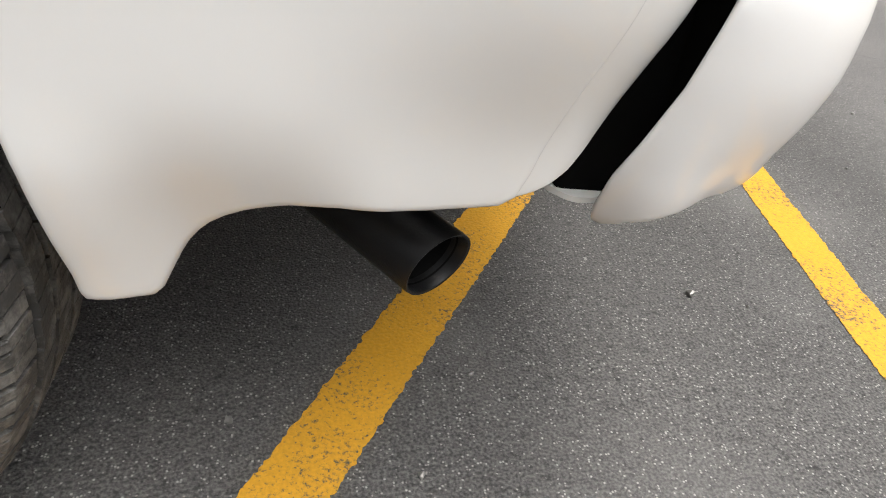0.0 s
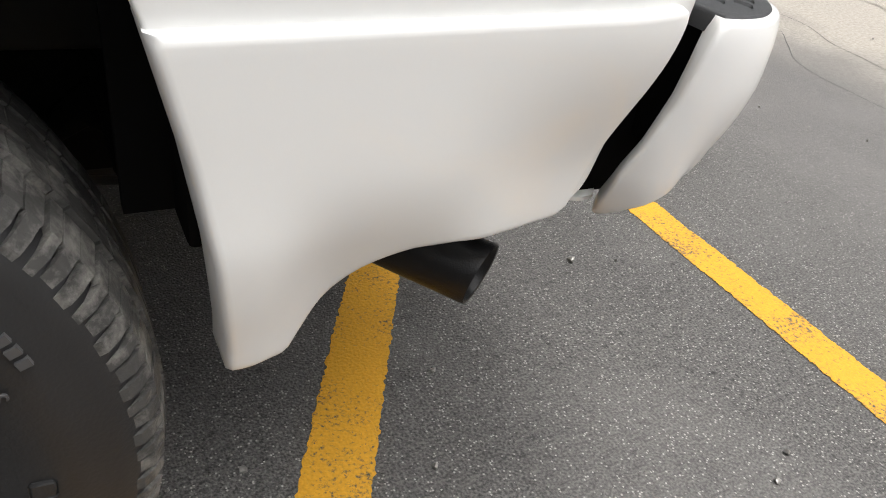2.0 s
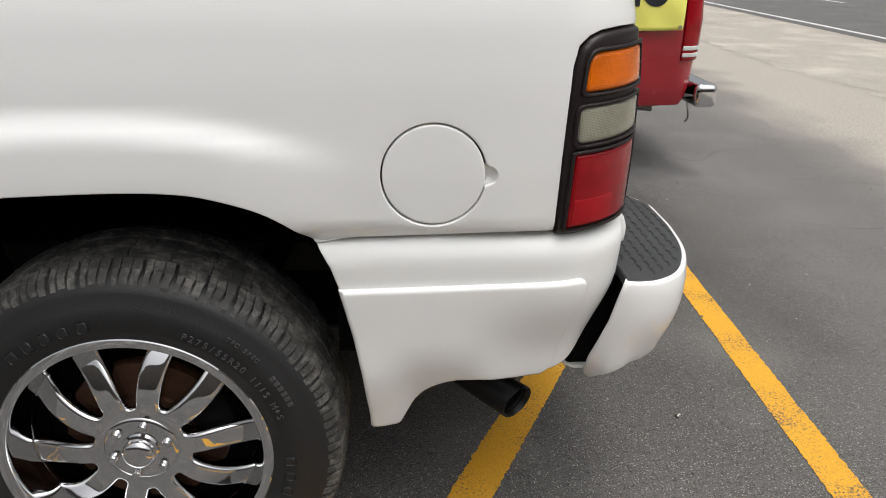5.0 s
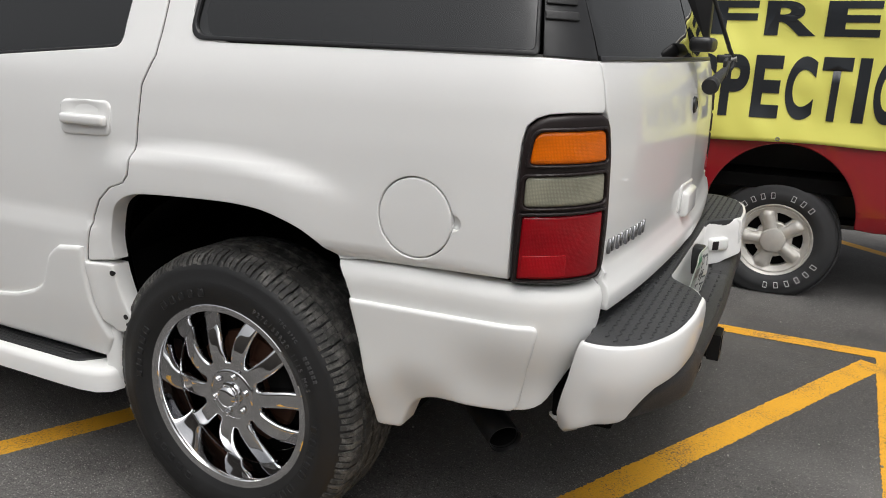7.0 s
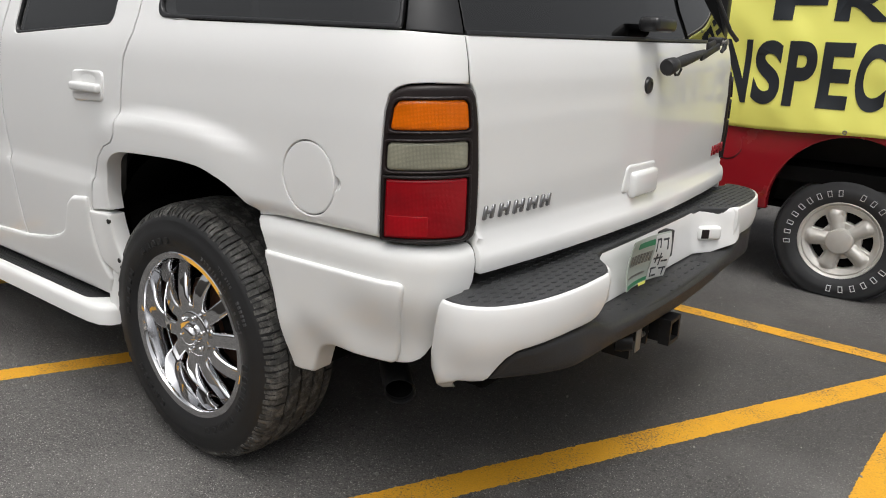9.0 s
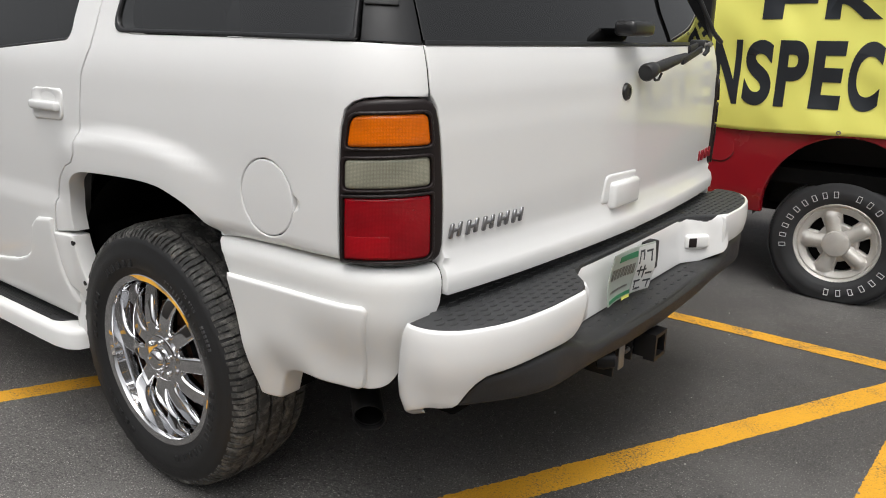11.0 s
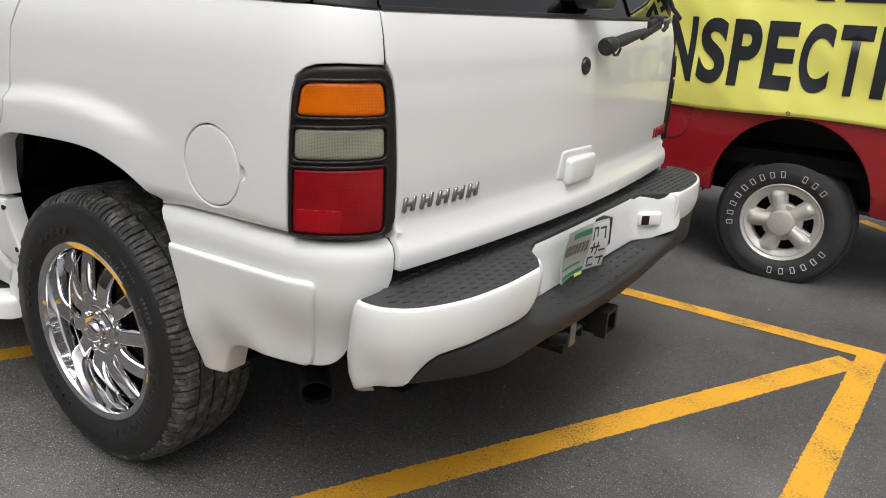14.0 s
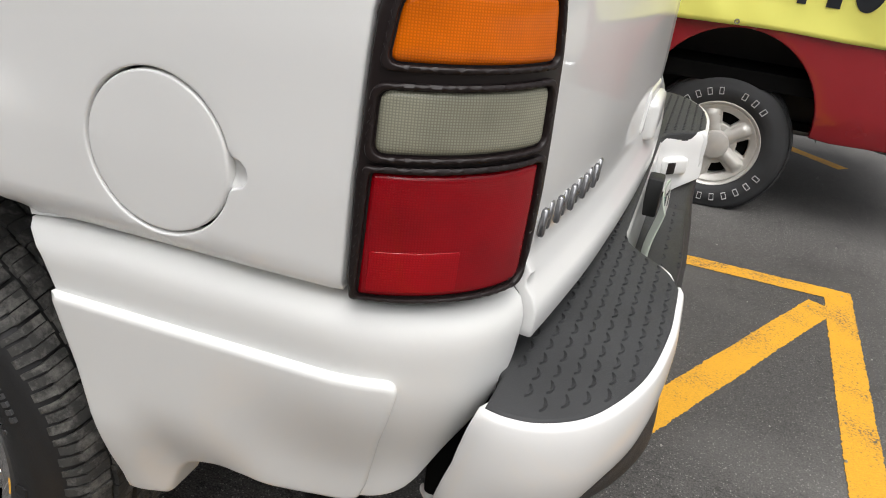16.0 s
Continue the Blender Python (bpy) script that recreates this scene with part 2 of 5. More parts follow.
M_TRIM = material("black_window_trim", (0.015, 0.015, 0.016), 0.35, 0, 0, 0.5, 0.2, 20)
M_SEAT = material("dark_interior", (0.03, 0.028, 0.026), 0.8, 0, 0, 0.3, 0.3, 10)
M_BANNER = material("yellow_vinyl", (0.93, 0.90, 0.20), 0.42, 0, 0, 0.5, 0.05, 4, 0.08, 60)
M_INK = material("black_ink", (0.02, 0.024, 0.03), 0.4, 0, 0, 0.5, 0.2, 10)
M_PLATE = material("licence_plate_white", (0.40, 0.44, 0.39), 0.4, 0, 0, 0.5, 0.1, 30)
M_GREEN = material("plate_green", (0.03, 0.22, 0.1), 0.4)
M_PAPER = material("sticker_white", (0.6, 0.61, 0.59), 0.5)
M_LOGORED = material("red_badge", (0.27, 0.012, 0.02), 0.3)
M_ASPHALT = asphalt_material("asphalt", (0.058, 0.056, 0.054), (0.172, 0.165, 0.157), (0.40, 0.385, 0.36), 0.25, aisle=1.9)
M_ROAD = asphalt_material("road_asphalt", (0.10, 0.098, 0.096), (0.15, 0.147, 0.142), (0.25, 0.25, 0.24))
M_WALL = material("unseen_wall", (0.16, 0.145, 0.13), 0.8, 0, 0, 0.3, 0.25, 0.8, 0.2, 20)
M_DIRT = asphalt_material("sandy_worn_concrete", (0.30, 0.272, 0.232), (0.50, 0.46, 0.40), (0.62, 0.58, 0.52), 0.3)
M_YELLOW = line_material("yellow_line_paint", (0.72, 0.36, 0.02), (0.075, 0.07, 0.062))
M_WLINE = line_material("white_line_paint", (0.7, 0.7, 0.68), (0.2, 0.19, 0.18))


# ---- mesh helpers ----
def part(name, bm, mat, parent, label="", flat=False, angle=40):
    me = bpy.data.meshes.new(name)
    bm.to_mesh(me)
    bm.free()
    me.materials.append(mat)
    if not flat:
        me.shade_smooth()
        me.set_sharp_from_angle(angle=radians(angle))
    ob = new(name, me)
    ob.parent = parent
    if label:
        ob["label"] = label
    return ob


def thing(name, label, category, at=(0, 0, 0), group="", kind=""):
    ob = new(name)
    ob.location = at
    ob.empty_display_size = 0.1
    return tagged(ob, label, category, group, kind)


def from_lists(verts, faces):
    bm = bmesh.new()
    vs = [bm.verts.new(v) for v in verts]
    for f in faces:
        try:
            bm.faces.new([vs[i] for i in f])
        except ValueError:
            pass
    bm.normal_update()
    return bm


def box(x0, x1, y0, y1, z0, z1, bevel=0.0, seg=2):
    bm = bmesh.new()
    bmesh.ops.create_cube(bm, size=1.0)
    for v in bm.verts:
        v.co = Vector(((x0 + x1) / 2 + v.co.x * (x1 - x0), (y0 + y1) / 2 + v.co.y * (y1 - y0), (z0 + z1) / 2 + v.co.z * (z1 - z0)))
    if bevel:
        bmesh.ops.bevel(bm, geom=bm.edges[:], offset=bevel, segments=seg, affect="EDGES", profile=0.5)
    return bm


def moved(bm, m):
    bm.transform(m)
    return bm


def joined(*bms):
    out = bmesh.new()
    for b in bms:
        me = bpy.data.meshes.new("tmp")
        b.to_mesh(me)
        b.free()
        out.from_mesh(me)
        bpy.data.meshes.remove(me)
    return out


def lathe(profile, n=64, closed=False, arc=(0.0, 360.0)):
    """Turns (radius, height) round the y axis."""
    full = abs(arc[1] - arc[0]) > 359.9
    cols = n if full else n + 1
    verts, faces = [], []
    for i in range(cols):
        a = radians(arc[0] + (arc[1] - arc[0]) * i / n)
        for r, h in profile:
            verts.append((r * math.cos(a), h, r * math.sin(a)))
    k = len(profile)
    for i in range(n):
        j = (i + 1) % cols
        for q in range(k if closed else k - 1):
            w = (q + 1) % k
            faces.append((i * k + q, j * k + q, j * k + w, i * k + w))
    bm = from_lists(verts, faces)
    bmesh.ops.recalc_face_normals(bm, faces=bm.faces[:])
    return bm


def tube(points, radius, n=16, caps=True):
    """A round bar along points; radius is one number or one for each point."""
    pts = [Vector(p) for p in points]
    rad = radius if isinstance(radius, (list, tuple)) else [radius] * len(pts)
    verts, faces = [], []
    side = None
    for i, p in enumerate(pts):
        d = (pts[min(i + 1, len(pts) - 1)] - pts[max(i - 1, 0)]).normalized()
        if side is None:
            side = d.cross(Vector((0, 0, 1)) if abs(d.z) < 0.9 else Vector((1, 0, 0))).normalized()
        side = (side - d * side.dot(d)).normalized()
        up = d.cross(side)
        for k in range(n):
            a = 2 * math.pi * k / n
            verts.append(p + (side * math.cos(a) + up * math.sin(a)) * rad[i])
    for i in range(len(pts) - 1):
        for k in range(n):
            faces.append((i * n + k, i * n + (k + 1) % n, (i + 1) * n + (k + 1) % n, (i + 1) * n + k))
    if caps:
        faces.append(tuple(range(n)))
        faces.append(tuple((len(pts) - 1) * n + k for k in range(n)))
    bm = from_lists(verts, faces)
    bmesh.ops.recalc_face_normals(bm, faces=bm.faces[:])
    return bm


def slab(outline, z0, z1, bevel=0.0):
    """A flat plate with that (x, y) outline between two heights."""
    k = len(outline)
    bm = from_lists([(x, y, z0) for x, y in outline] + [(x, y, z1) for x, y in outline],
                    [tuple(range(k))[::-1], tuple(range(k, 2 * k))] + [(i, (i + 1) % k, k + (i + 1) % k, k + i) for i in range(k)])
    bmesh.ops.recalc_face_normals(bm, faces=bm.faces[:])
    if bevel:
        top = [e for e in bm.edges if all(abs(v.co.z - z1) < 1e-6 for v in e.verts)]
        bmesh.ops.bevel(bm, geom=top, offset=bevel, segments=3, affect="EDGES", profile=0.5)
    return bm


def spline(pts, step=0.02, closed=False):
    """A smooth curve through points (any dimension), as a list."""
    p = np.array(pts, float)
    n = len(p)
    out = []
    for i in range(n if closed else n - 1):
        a, b = p[i], p[(i + 1) % n]
        pa = p[i - 1] if (i > 0 or closed) else 2 * a - b
        pb = p[(i + 2) % n] if (i + 2 < n or closed) else 2 * b - a
        m = max(1, int(np.linalg.norm(b - a) / step))
        for j in range(m):
            t = j / m
            out.append(0.5 * (2 * a + (b - pa) * t + (2 * pa - 5 * a + 4 * b - pb) * t * t + (3 * a - pa - 3 * b + pb) * t ** 3))
    if not closed:
        out.append(p[-1])
    return [tuple(float(c) for c in q) for q in out]


def smooth(v, a, b):
    t = np.clip((np.asarray(v, float) - a) / (b - a), 0, 1)
    return t * t * (3 - 2 * t)


class Skin:
    """An upright surface: a plan line, and how far it bulges outward at each height."""

    def __init__(self, line, bulge, s0):
        self.p = np.array(line)
        seg = np.linalg.norm(np.diff(self.p, axis=0), axis=1)
        self.s = s0 + np.concatenate([[0], np.cumsum(seg)])
        t = np.gradient(self.p, axis=0)
        t /= np.linalg.norm(t, axis=1)[:, None]
        self.n = np.stack([t[:, 1], -t[:, 0]], 1)
        self.bulge = bulge

    def at(self, s, z, off=0.0):
        s, z = np.asarray(s, float), np.asarray(z, float)
        x, y = np.interp(s, self.s, self.p[:, 0]), np.interp(s, self.s, self.p[:, 1])
        nx, ny = np.interp(s, self.s, self.n[:, 0]), np.interp(s, self.s, self.n[:, 1])
        o = self.bulge(s, z) + off
        return np.stack([x + nx * o, y + ny * o, z], -1), np.stack([nx, ny, 0 * nx], -1)


def inside(pts, poly):
    x, y = pts[:, 0], pts[:, 1]
    px, py = poly[:, 0], poly[:, 1]
    qx, qy = np.roll(px, -1), np.roll(py, -1)
    hit = np.zeros(len(pts), bool)
    for a, b, c, d in zip(px, py, qx, qy):
        if b != d:
            hit ^= ((b > y) != (d > y)) & (x < (c - a) * (y - b) / (d - b) + a)
    return hit


def edge_distance(pts, loops):
    best = np.full(len(pts), 1e9)
    for poly in loops:
        a, b = poly, np.roll(poly, -1, axis=0)
        for p, q in zip(a, b):
            d = q - p
            t = np.clip(((pts - p) @ d) / max(d @ d, 1e-12), 0, 1)
            best = np.minimum(best, np.linalg.norm(pts - p - t[:, None] * d, axis=1))
    return best


def dense(poly, step):
    out = []
    for a, b in zip(poly, np.roll(poly, -1, axis=0)):
        m = max(1, int(math.ceil(np.linalg.norm(b - a) / step)))
        out += [a + (b - a) * i / m for i in range(m)]
    return np.array(out)


def panel(skin, outline, holes=(), off=0.0, thick=0.012, r=0.006, step=0.022, extra=None, uv=False):
    """A sheet on a skin, cut to an outline in (s, z) with holes, with rounded edges and a rim turned inward."""
    from mathutils.geometry import delaunay_2d_cdt
    loops = [dense(np.array(outline, float), 0.012)] + [dense(np.array(h, float), 0.008) for h in holes]
    area = lambda q: 0.5 * np.sum(q[:, 0] * np.roll(q[:, 1], -1) - np.roll(q[:, 0], -1) * q[:, 1])
    loops = [q if (area(q) > 0) == (i == 0) else q[::-1] for i, q in enumerate(loops)]
    pts = [q for q in loops]
    for q in loops:
        t = np.roll(q, -1, axis=0) - np.roll(q, 1, axis=0)
        t /= np.maximum(np.linalg.norm(t, axis=1), 1e-9)[:, None]
        inward = np.stack([-t[:, 1], t[:, 0]], 1)
        for k in (0.3, 0.7, 1.2):
            cand = q + inward * r * k
            pts.append(cand[(edge_distance(cand, loops) > r * k * 0.9)])
    lo, hi = loops[0].min(0), loops[0].max(0)
    gx, gy = np.meshgrid(np.arange(lo[0], hi[0], step), np.arange(lo[1], hi[1], step))
    g = np.stack([gx.ravel(), gy.ravel()], 1)
    g[:, 0] += (np.round((g[:, 1] - lo[1]) / step) % 2) * step / 2
    keep = inside(g, loops[0])
    for h in loops[1:]:
        keep &= ~inside(g, h)
    g = g[keep]
    if len(g):
        g = g[edge_distance(g, loops) > r * 1.2 + step * 0.35]
    pts.append(g)
    edges, base = [], 0
    for q in loops:
        edges += [(base + i, base + (i + 1) % len(q)) for i in range(len(q))]
        base += len(q)
    allp = np.concatenate(pts)
    v2, _, tris, *_ = delaunay_2d_cdt([Vector(p) for p in allp], edges, [], 0, 1e-6)
    v2 = np.array([(v.x, v.y) for v in v2])
    tris = np.array([t for t in tris if len(t) == 3])
    cen = v2[tris].mean(1)
    ok = inside(cen, loops[0])
    for h in loops[1:]:
        ok &= ~inside(cen, h)
    tris = tris[ok]
    d = np.minimum(edge_distance(v2, loops), r)
    drop = r - np.sqrt(np.maximum(r * r - (r - d) ** 2, 0))
    o = off - drop
    if extra is not None:
        o = o + extra(v2[:, 0], v2[:, 1])
    pos, nor = skin.at(v2[:, 0], v2[:, 1], o)
    a, b, c = v2[tris[:, 0]], v2[tris[:, 1]], v2[tris[:, 2]]
    ccw = (b[:, 0] - a[:, 0]) * (c[:, 1] - a[:, 1]) - (b[:, 1] - a[:, 1]) * (c[:, 0] - a[:, 0]) > 0
    tris[~ccw] = tris[~ccw][:, ::-1]
    count = {}
    for t in tris:
        for i in range(3):
            count[(t[i], t[(i + 1) % 3])] = 1
    rim = [e for e in count if (e[1], e[0]) not in count]
    verts = [tuple(p) for p in pos]
    back = {}
    for e in rim:
        for v in e:
            if v not in back:
                back[v] = len(verts)
                verts.append(tuple(pos[v] - nor[v] * thick))
    faces = [tuple(int(i) for i in t) for t in tris] + [(int(e[1]), int(e[0]), back[e[0]], back[e[1]]) for e in rim]
    bm = from_lists(verts, faces)
    if uv:
        layer = bm.loops.layers.uv.new("UVMap")
        bm.verts.index_update()
        flat_of = {b: v for v, b in back.items()}
        for face in bm.faces:
            for loop in face.loops:
                i = loop.vert.index
                loop[layer].uv = v2[flat_of.get(i, i)]
    loose = [v for v in bm.verts if not v.link_faces]
    bmesh.ops.delete(bm, geom=loose, context="VERTS")
    return bm


def round_poly(pts, radii):
    """An outline with its corners rounded."""
    out = []
    p = [np.array(q, float) for q in pts]
    n = len(p)
    for i in range(n):
        r = radii[i] if isinstance(radii, (list, tuple)) else radii
        a, b, c = p[i - 1], p[i], p[(i + 1) % n]
        u, v = a - b, c - b
        lu, lv = np.linalg.norm(u), np.linalg.norm(v)
        k = min(r, lu * 0.45, lv * 0.45)
        if k < 1e-4:
            out.append(tuple(b))
            continue
        s, e = b + u / lu * k, b + v / lv * k
        for t in np.linspace(0, 1, 6):
            out.append(tuple((1 - t) ** 2 * s + 2 * t * (1 - t) * b + t * t * e))
    return out


def letters(text, size, mat, parent, m, depth=0.002, name="letter", shear=0.0, bold=0.0):
    """Raised letters from the built-in font, lying in the pose m."""
    cu = bpy.data.curves.new("tmp", "FONT")
    cu.body, cu.size, cu.extrude, cu.shear, cu.offset = text, size, depth, shear, bold
    cu.align_x = "CENTER"
    ob = new("tmp", cu)
    me = bpy.data.meshes.new_from_object(ob.evaluated_get(bpy.context.evaluated_depsgraph_get()))
    bpy.data.objects.remove(ob)
    bpy.data.curves.remove(cu)
    me.name = name
    me.materials.clear()
    me.materials.append(mat)
    me.transform(m)
    res = new(name, me)
    res.parent = parent
    return res


# ---- ground ----
def ground_sheet():
    xs = np.unique(np.concatenate([np.linspace(-400, -12, 12), np.linspace(-12, 20, 40), np.linspace(20, 400, 12)]))
    verts = [(x, y, 0.0) for y in xs for x in xs]
    k = len(xs)
    faces = [(j * k + i, j * k + i + 1, (j + 1) * k + i + 1, (j + 1) * k + i) for j in range(k - 1) for i in range(k - 1)]
    ob = part("ground", from_lists(verts, faces), M_ASPHALT, None)
    return tagged(ob, "dark grey worn asphalt of a parking lot", "ground", kind="structure")


def ragged_fine(outline, step, amount, seed):
    """A painted edge: nearly straight, broken up at the size of the stones under it."""
    q = dense(np.array(outline, float), step)
    c = q.mean(0)
    out = []
    for x, y in q:
        d = amount * (1.3 * noise.noise((x * 120, y * 120, seed)) + 1.0 * noise.noise((x * 45, y * 45, seed + 3)) + 0.8 * noise.noise((x * 6, y * 6, seed + 7)))
        e = amount * (1.3 * noise.noise((x * 120, y * 120, seed + 20)) + 1.0 * noise.noise((x * 45, y * 45, seed + 23)) + 0.8 * noise.noise((x * 6, y * 6, seed + 27)))
        out.append((x + d, y + e))
    return out


def ragged(outline, step, amount, seed):
    """An outline with an uneven, hand-worn edge."""
    q = dense(np.array(outline, float), step)
    return [(x + amount * noise.noise((x * 9, y * 9, seed)) + amount * 0.5 * noise.noise((x * 40, y * 40, seed + 5)),
             y + amount * noise.noise((x * 9, y * 9, seed + 9)) + amount * 0.5 * noise.noise((x * 40, y * 40, seed + 14))) for x, y in q]


def flat_shape(outline, z):
    from mathutils.geometry import tessellate_polygon
    v = [Vector((x, y, z)) for x, y in outline]
    bm = from_lists(v, tessellate_polygon([v]))
    for f in bm.faces:
        if f.normal.z < 0:
            f.normal_flip()
    return bm


def painted_line(a, b, width, z, seed, label="yellow painted parking line, worn and chipped at its edges", mat=None, step=0.005, amount=0.0035):
    a, b = np.array(a, float), np.array(b, float)
    d = (b - a) / np.linalg.norm(b - a)
    n = np.array([-d[1], d[0]]) * width / 2
    ob = part("parking_line", flat_shape(ragged_fine([a - n, b - n, b + n, a + n], step, amount, seed), z), mat or M_YELLOW, None, flat=True)
    return tagged(ob, label, "road marking", kind="structure")


ground_sheet()
painted_line((0.152, -0.72), (1.772, 2.37), 0.112, 0.0012, 1)
painted_line((-1.32, -0.72), (0.2, 2.40), 0.105, 0.0012, 2)
painted_line((-2.72, -0.72), (-1.2, 2.40), 0.105, 0.0012, 3)
painted_line((1.612, -2.6), (1.843, 2.552), 0.108, 0.0020, 4)
painted_line((-3.5, 2.505), (1.896, 2.498), 0.100, 0.0028, 5)
painted_line((1.02, -1.1), (1.48, -0.16), 0.105, 0.0012, 6)
painted_line((1.5, 5.15), (2.1, 4.6), 0.10, 0.0012, 7)

strip = part("worn_apron", flat_shape(ragged([(5.3, -60), (5.3, 3.3), (5.4, 5.6), (5.2, 8), (5.3, 60), (8.1, 60), (8.2, -60)], 0.25, 0.25, 8), 0.004), M_DIRT, None, flat=True)
tagged(strip, "sandy worn concrete strip between parking lot and road", "pavement", kind="structure")
road = part("road", flat_shape([(8.0, -120), (8.0, 120), (24, 120), (24, -120)], 0.008), M_ROAD, None, flat=True)
tagged(road, "grey asphalt road beside the parking lot", "road", kind="structure")
painted_line((8.35, -60), (8.35, 80), 0.12, 0.012, 9, "white painted edge line of the road", M_WLINE, 0.3, 0.01)
for i in range(8):
    painted_line((12.0, -9 + 9 * i), (12.0, -6 + 9 * i), 0.12, 0.012, 20 + i, "white painted lane dash on the road", M_WLINE, 0.3, 0.01)
painted_line((15.6, -60), (15.6, 80), 0.15, 0.012, 10, "yellow painted centre line of the road", M_YELLOW, 0.3, 0.01)


def crack(points, width, seed):
    q = spline(points, 0.05)
    q = [(x + 0.03 * noise.noise((x * 4, y * 4, seed)), y + 0.03 * noise.noise((x * 4, y * 4, seed + 3))) for x, y in q]
    left, right = [], []
    for i, p in enumerate(q):
        d = np.array(q[min(i + 1, len(q) - 1)]) - np.array(q[max(i - 1, 0)])
        d /= np.linalg.norm(d)
        w = width * (0.6 + 0.8 * abs(noise.noise((i * 0.7, seed, 0))))
        left.append((p[0] - d[1] * w, p[1] + d[0] * w))
        right.append((p[0] + d[1] * w, p[1] - d[0] * w))
    ob = part("asphalt_crack", flat_shape(left + right[::-1], 0.0015), M_SEAM, None, flat=True)
    return tagged(ob, "thin dark crack in the asphalt", "crack", kind="structure")


crack([(3.9, 1.2), (4.0, 1.9), (4.25, 2.6), (4.2, 3.4)], 0.003, 1)
crack([(3.4, 1.2), (3.5, 1.8), (3.9, 2.3)], 0.002, 2)
crack([(3.0, 3.2), (3.3, 3.1), (3.6, 3.0), (4.2, 2.7)], 0.002, 3)
crack([(2.6, 2.4), (2.9, 2.3), (3.2, 2.25)], 0.0018, 4)
crack([(2.2, 3.9), (2.6, 3.6), (2.8, 3.8), (3.1, 3.9)], 0.0025, 5)

gravel = bmesh.new()
for i in range(420):
    x, y = random.uniform(-1.5, 4.5), random.uniform(-1.6, 5.0)
    r = random.choice((0.002, 0.002, 0.003, 0.003, 0.004, 0.006))
    s = bmesh.ops.create_icosphere(gravel, subdivisions=1, radius=r, matrix=Matrix.Translation((x, y, r * 0.5)))
    for v in s["verts"]:
        v.co += Vector((random.uniform(-1, 1), random.uniform(-1, 1), random.uniform(-1, 1))) * r * 0.35
for x, y, r in ((1.40, 0.678, 0.011), (0.915, 0.43, 0.007)):
    s = bmesh.ops.create_icosphere(gravel, subdivisions=1, radius=r, matrix=Matrix.Translation((x, y, r * 0.5)))
    for v in s["verts"]:
        v.co += Vector((random.uniform(-1, 1), random.uniform(-1, 1), random.uniform(-1, 1))) * r * 0.3
tagged(part("grit", gravel, M_STEEL, None, flat=True), "loose small stones and grit on the asphalt", "gravel", kind="stuff")

# unseen plain wall behind the camera, added to block low sky and darken reflections
wall = part("unseen_wall_south", box(-30, 30, -10.3, -10.0, 0, 4.4, 0.02), M_WALL, None)
tagged(wall, "unseen plain grey-brown wall added to block low sky light", "wall", kind="structure")

# ---- the white vehicle: skins ----
YC = 1.038
corner = [(0.79 + 0.175 * math.sin(a), 0.02 + 0.155 * (1 - math.cos(a))) for a in np.linspace(0, math.pi / 2 * 0.96, 24)]
tail = spline([corner[-1], (0.98, 0.28), (0.998, 0.45), (1.017, 0.75), (1.026, YC)], 0.03)
left_line = [(-3.9, 0.02)] + [(x, 0.02) for x in np.arange(-3.85, 0.79, 0.05)] + corner + tail[1:]
full_line = left_line + [(x, 2 * YC - y) for x, y in left_line[::-1][1:]]


def body_bulge(s, z):
    zs = [0.30, 0.45, 0.52, 0.60, 0.70, 0.79, 0.835, 0.858, 0.869, 0.874, 0.879, 0.89, 1.00, 1.15, 1.25, 1.30, 1.34, 1.37, 1.40, 1.90]
    os = [-0.09, -0.03, -0.015, -0.002, 0.006, 0.012, 0.015, 0.009, -0.002, -0.008, -0.004, 0.0, 0.004, 0.003, -0.004, -0.013, -0.025, -0.036, -0.045, -0.225]
    o = np.interp(z, zs, os)
    upper = 0.016 * smooth(z, 0.876, 0.90) * (1 - smooth(s, 0.66, 0.95))
    plain = np.interp(z, [0.30, 0.45, 0.52, 0.60, 0.70, 0.79, 0.90, 1.00, 1.15, 1.25, 1.30, 1.34, 1.37, 1.40, 1.90],
                      [-0.09, -0.03, -0.015, -0.002, 0.006, 0.012, 0.0165, 0.020, 0.019, 0.012, 0.003, -0.009, -0.020, -0.029, -0.209])
    ahead = 1 - smooth(s, -0.30, -0.10)
    door_step = 0.011 * (1 - smooth(z, 0.840, 0.856)) * (1 - smooth(s, -0.45, -0.40))
    tuck = 0.042 * smooth(s, 0.60, 0.85) * smooth(0.77 - z, 0.0, 0.18)
    top = 1.098 - 0.32 * s * s
    crown = smooth(top + 0.006 - z, 0.0, 0.034) * (1 - smooth(np.abs(s), 0.22, 0.46)) * smooth(z, 0.86, 0.93)
    return (o + upper) * (1 - ahead) + (plain + door_step) * ahead - tuck + 0.022 * crown


BODY = Skin(full_line, body_bulge, -3.9)
S_MID = float(BODY.s[-1] - 3.9) / 2
S_LEN = float(BODY.s[-1]) - 3.9
mirror = lambda pts: [(S_LEN - s, z) for s, z in pts][::-1]

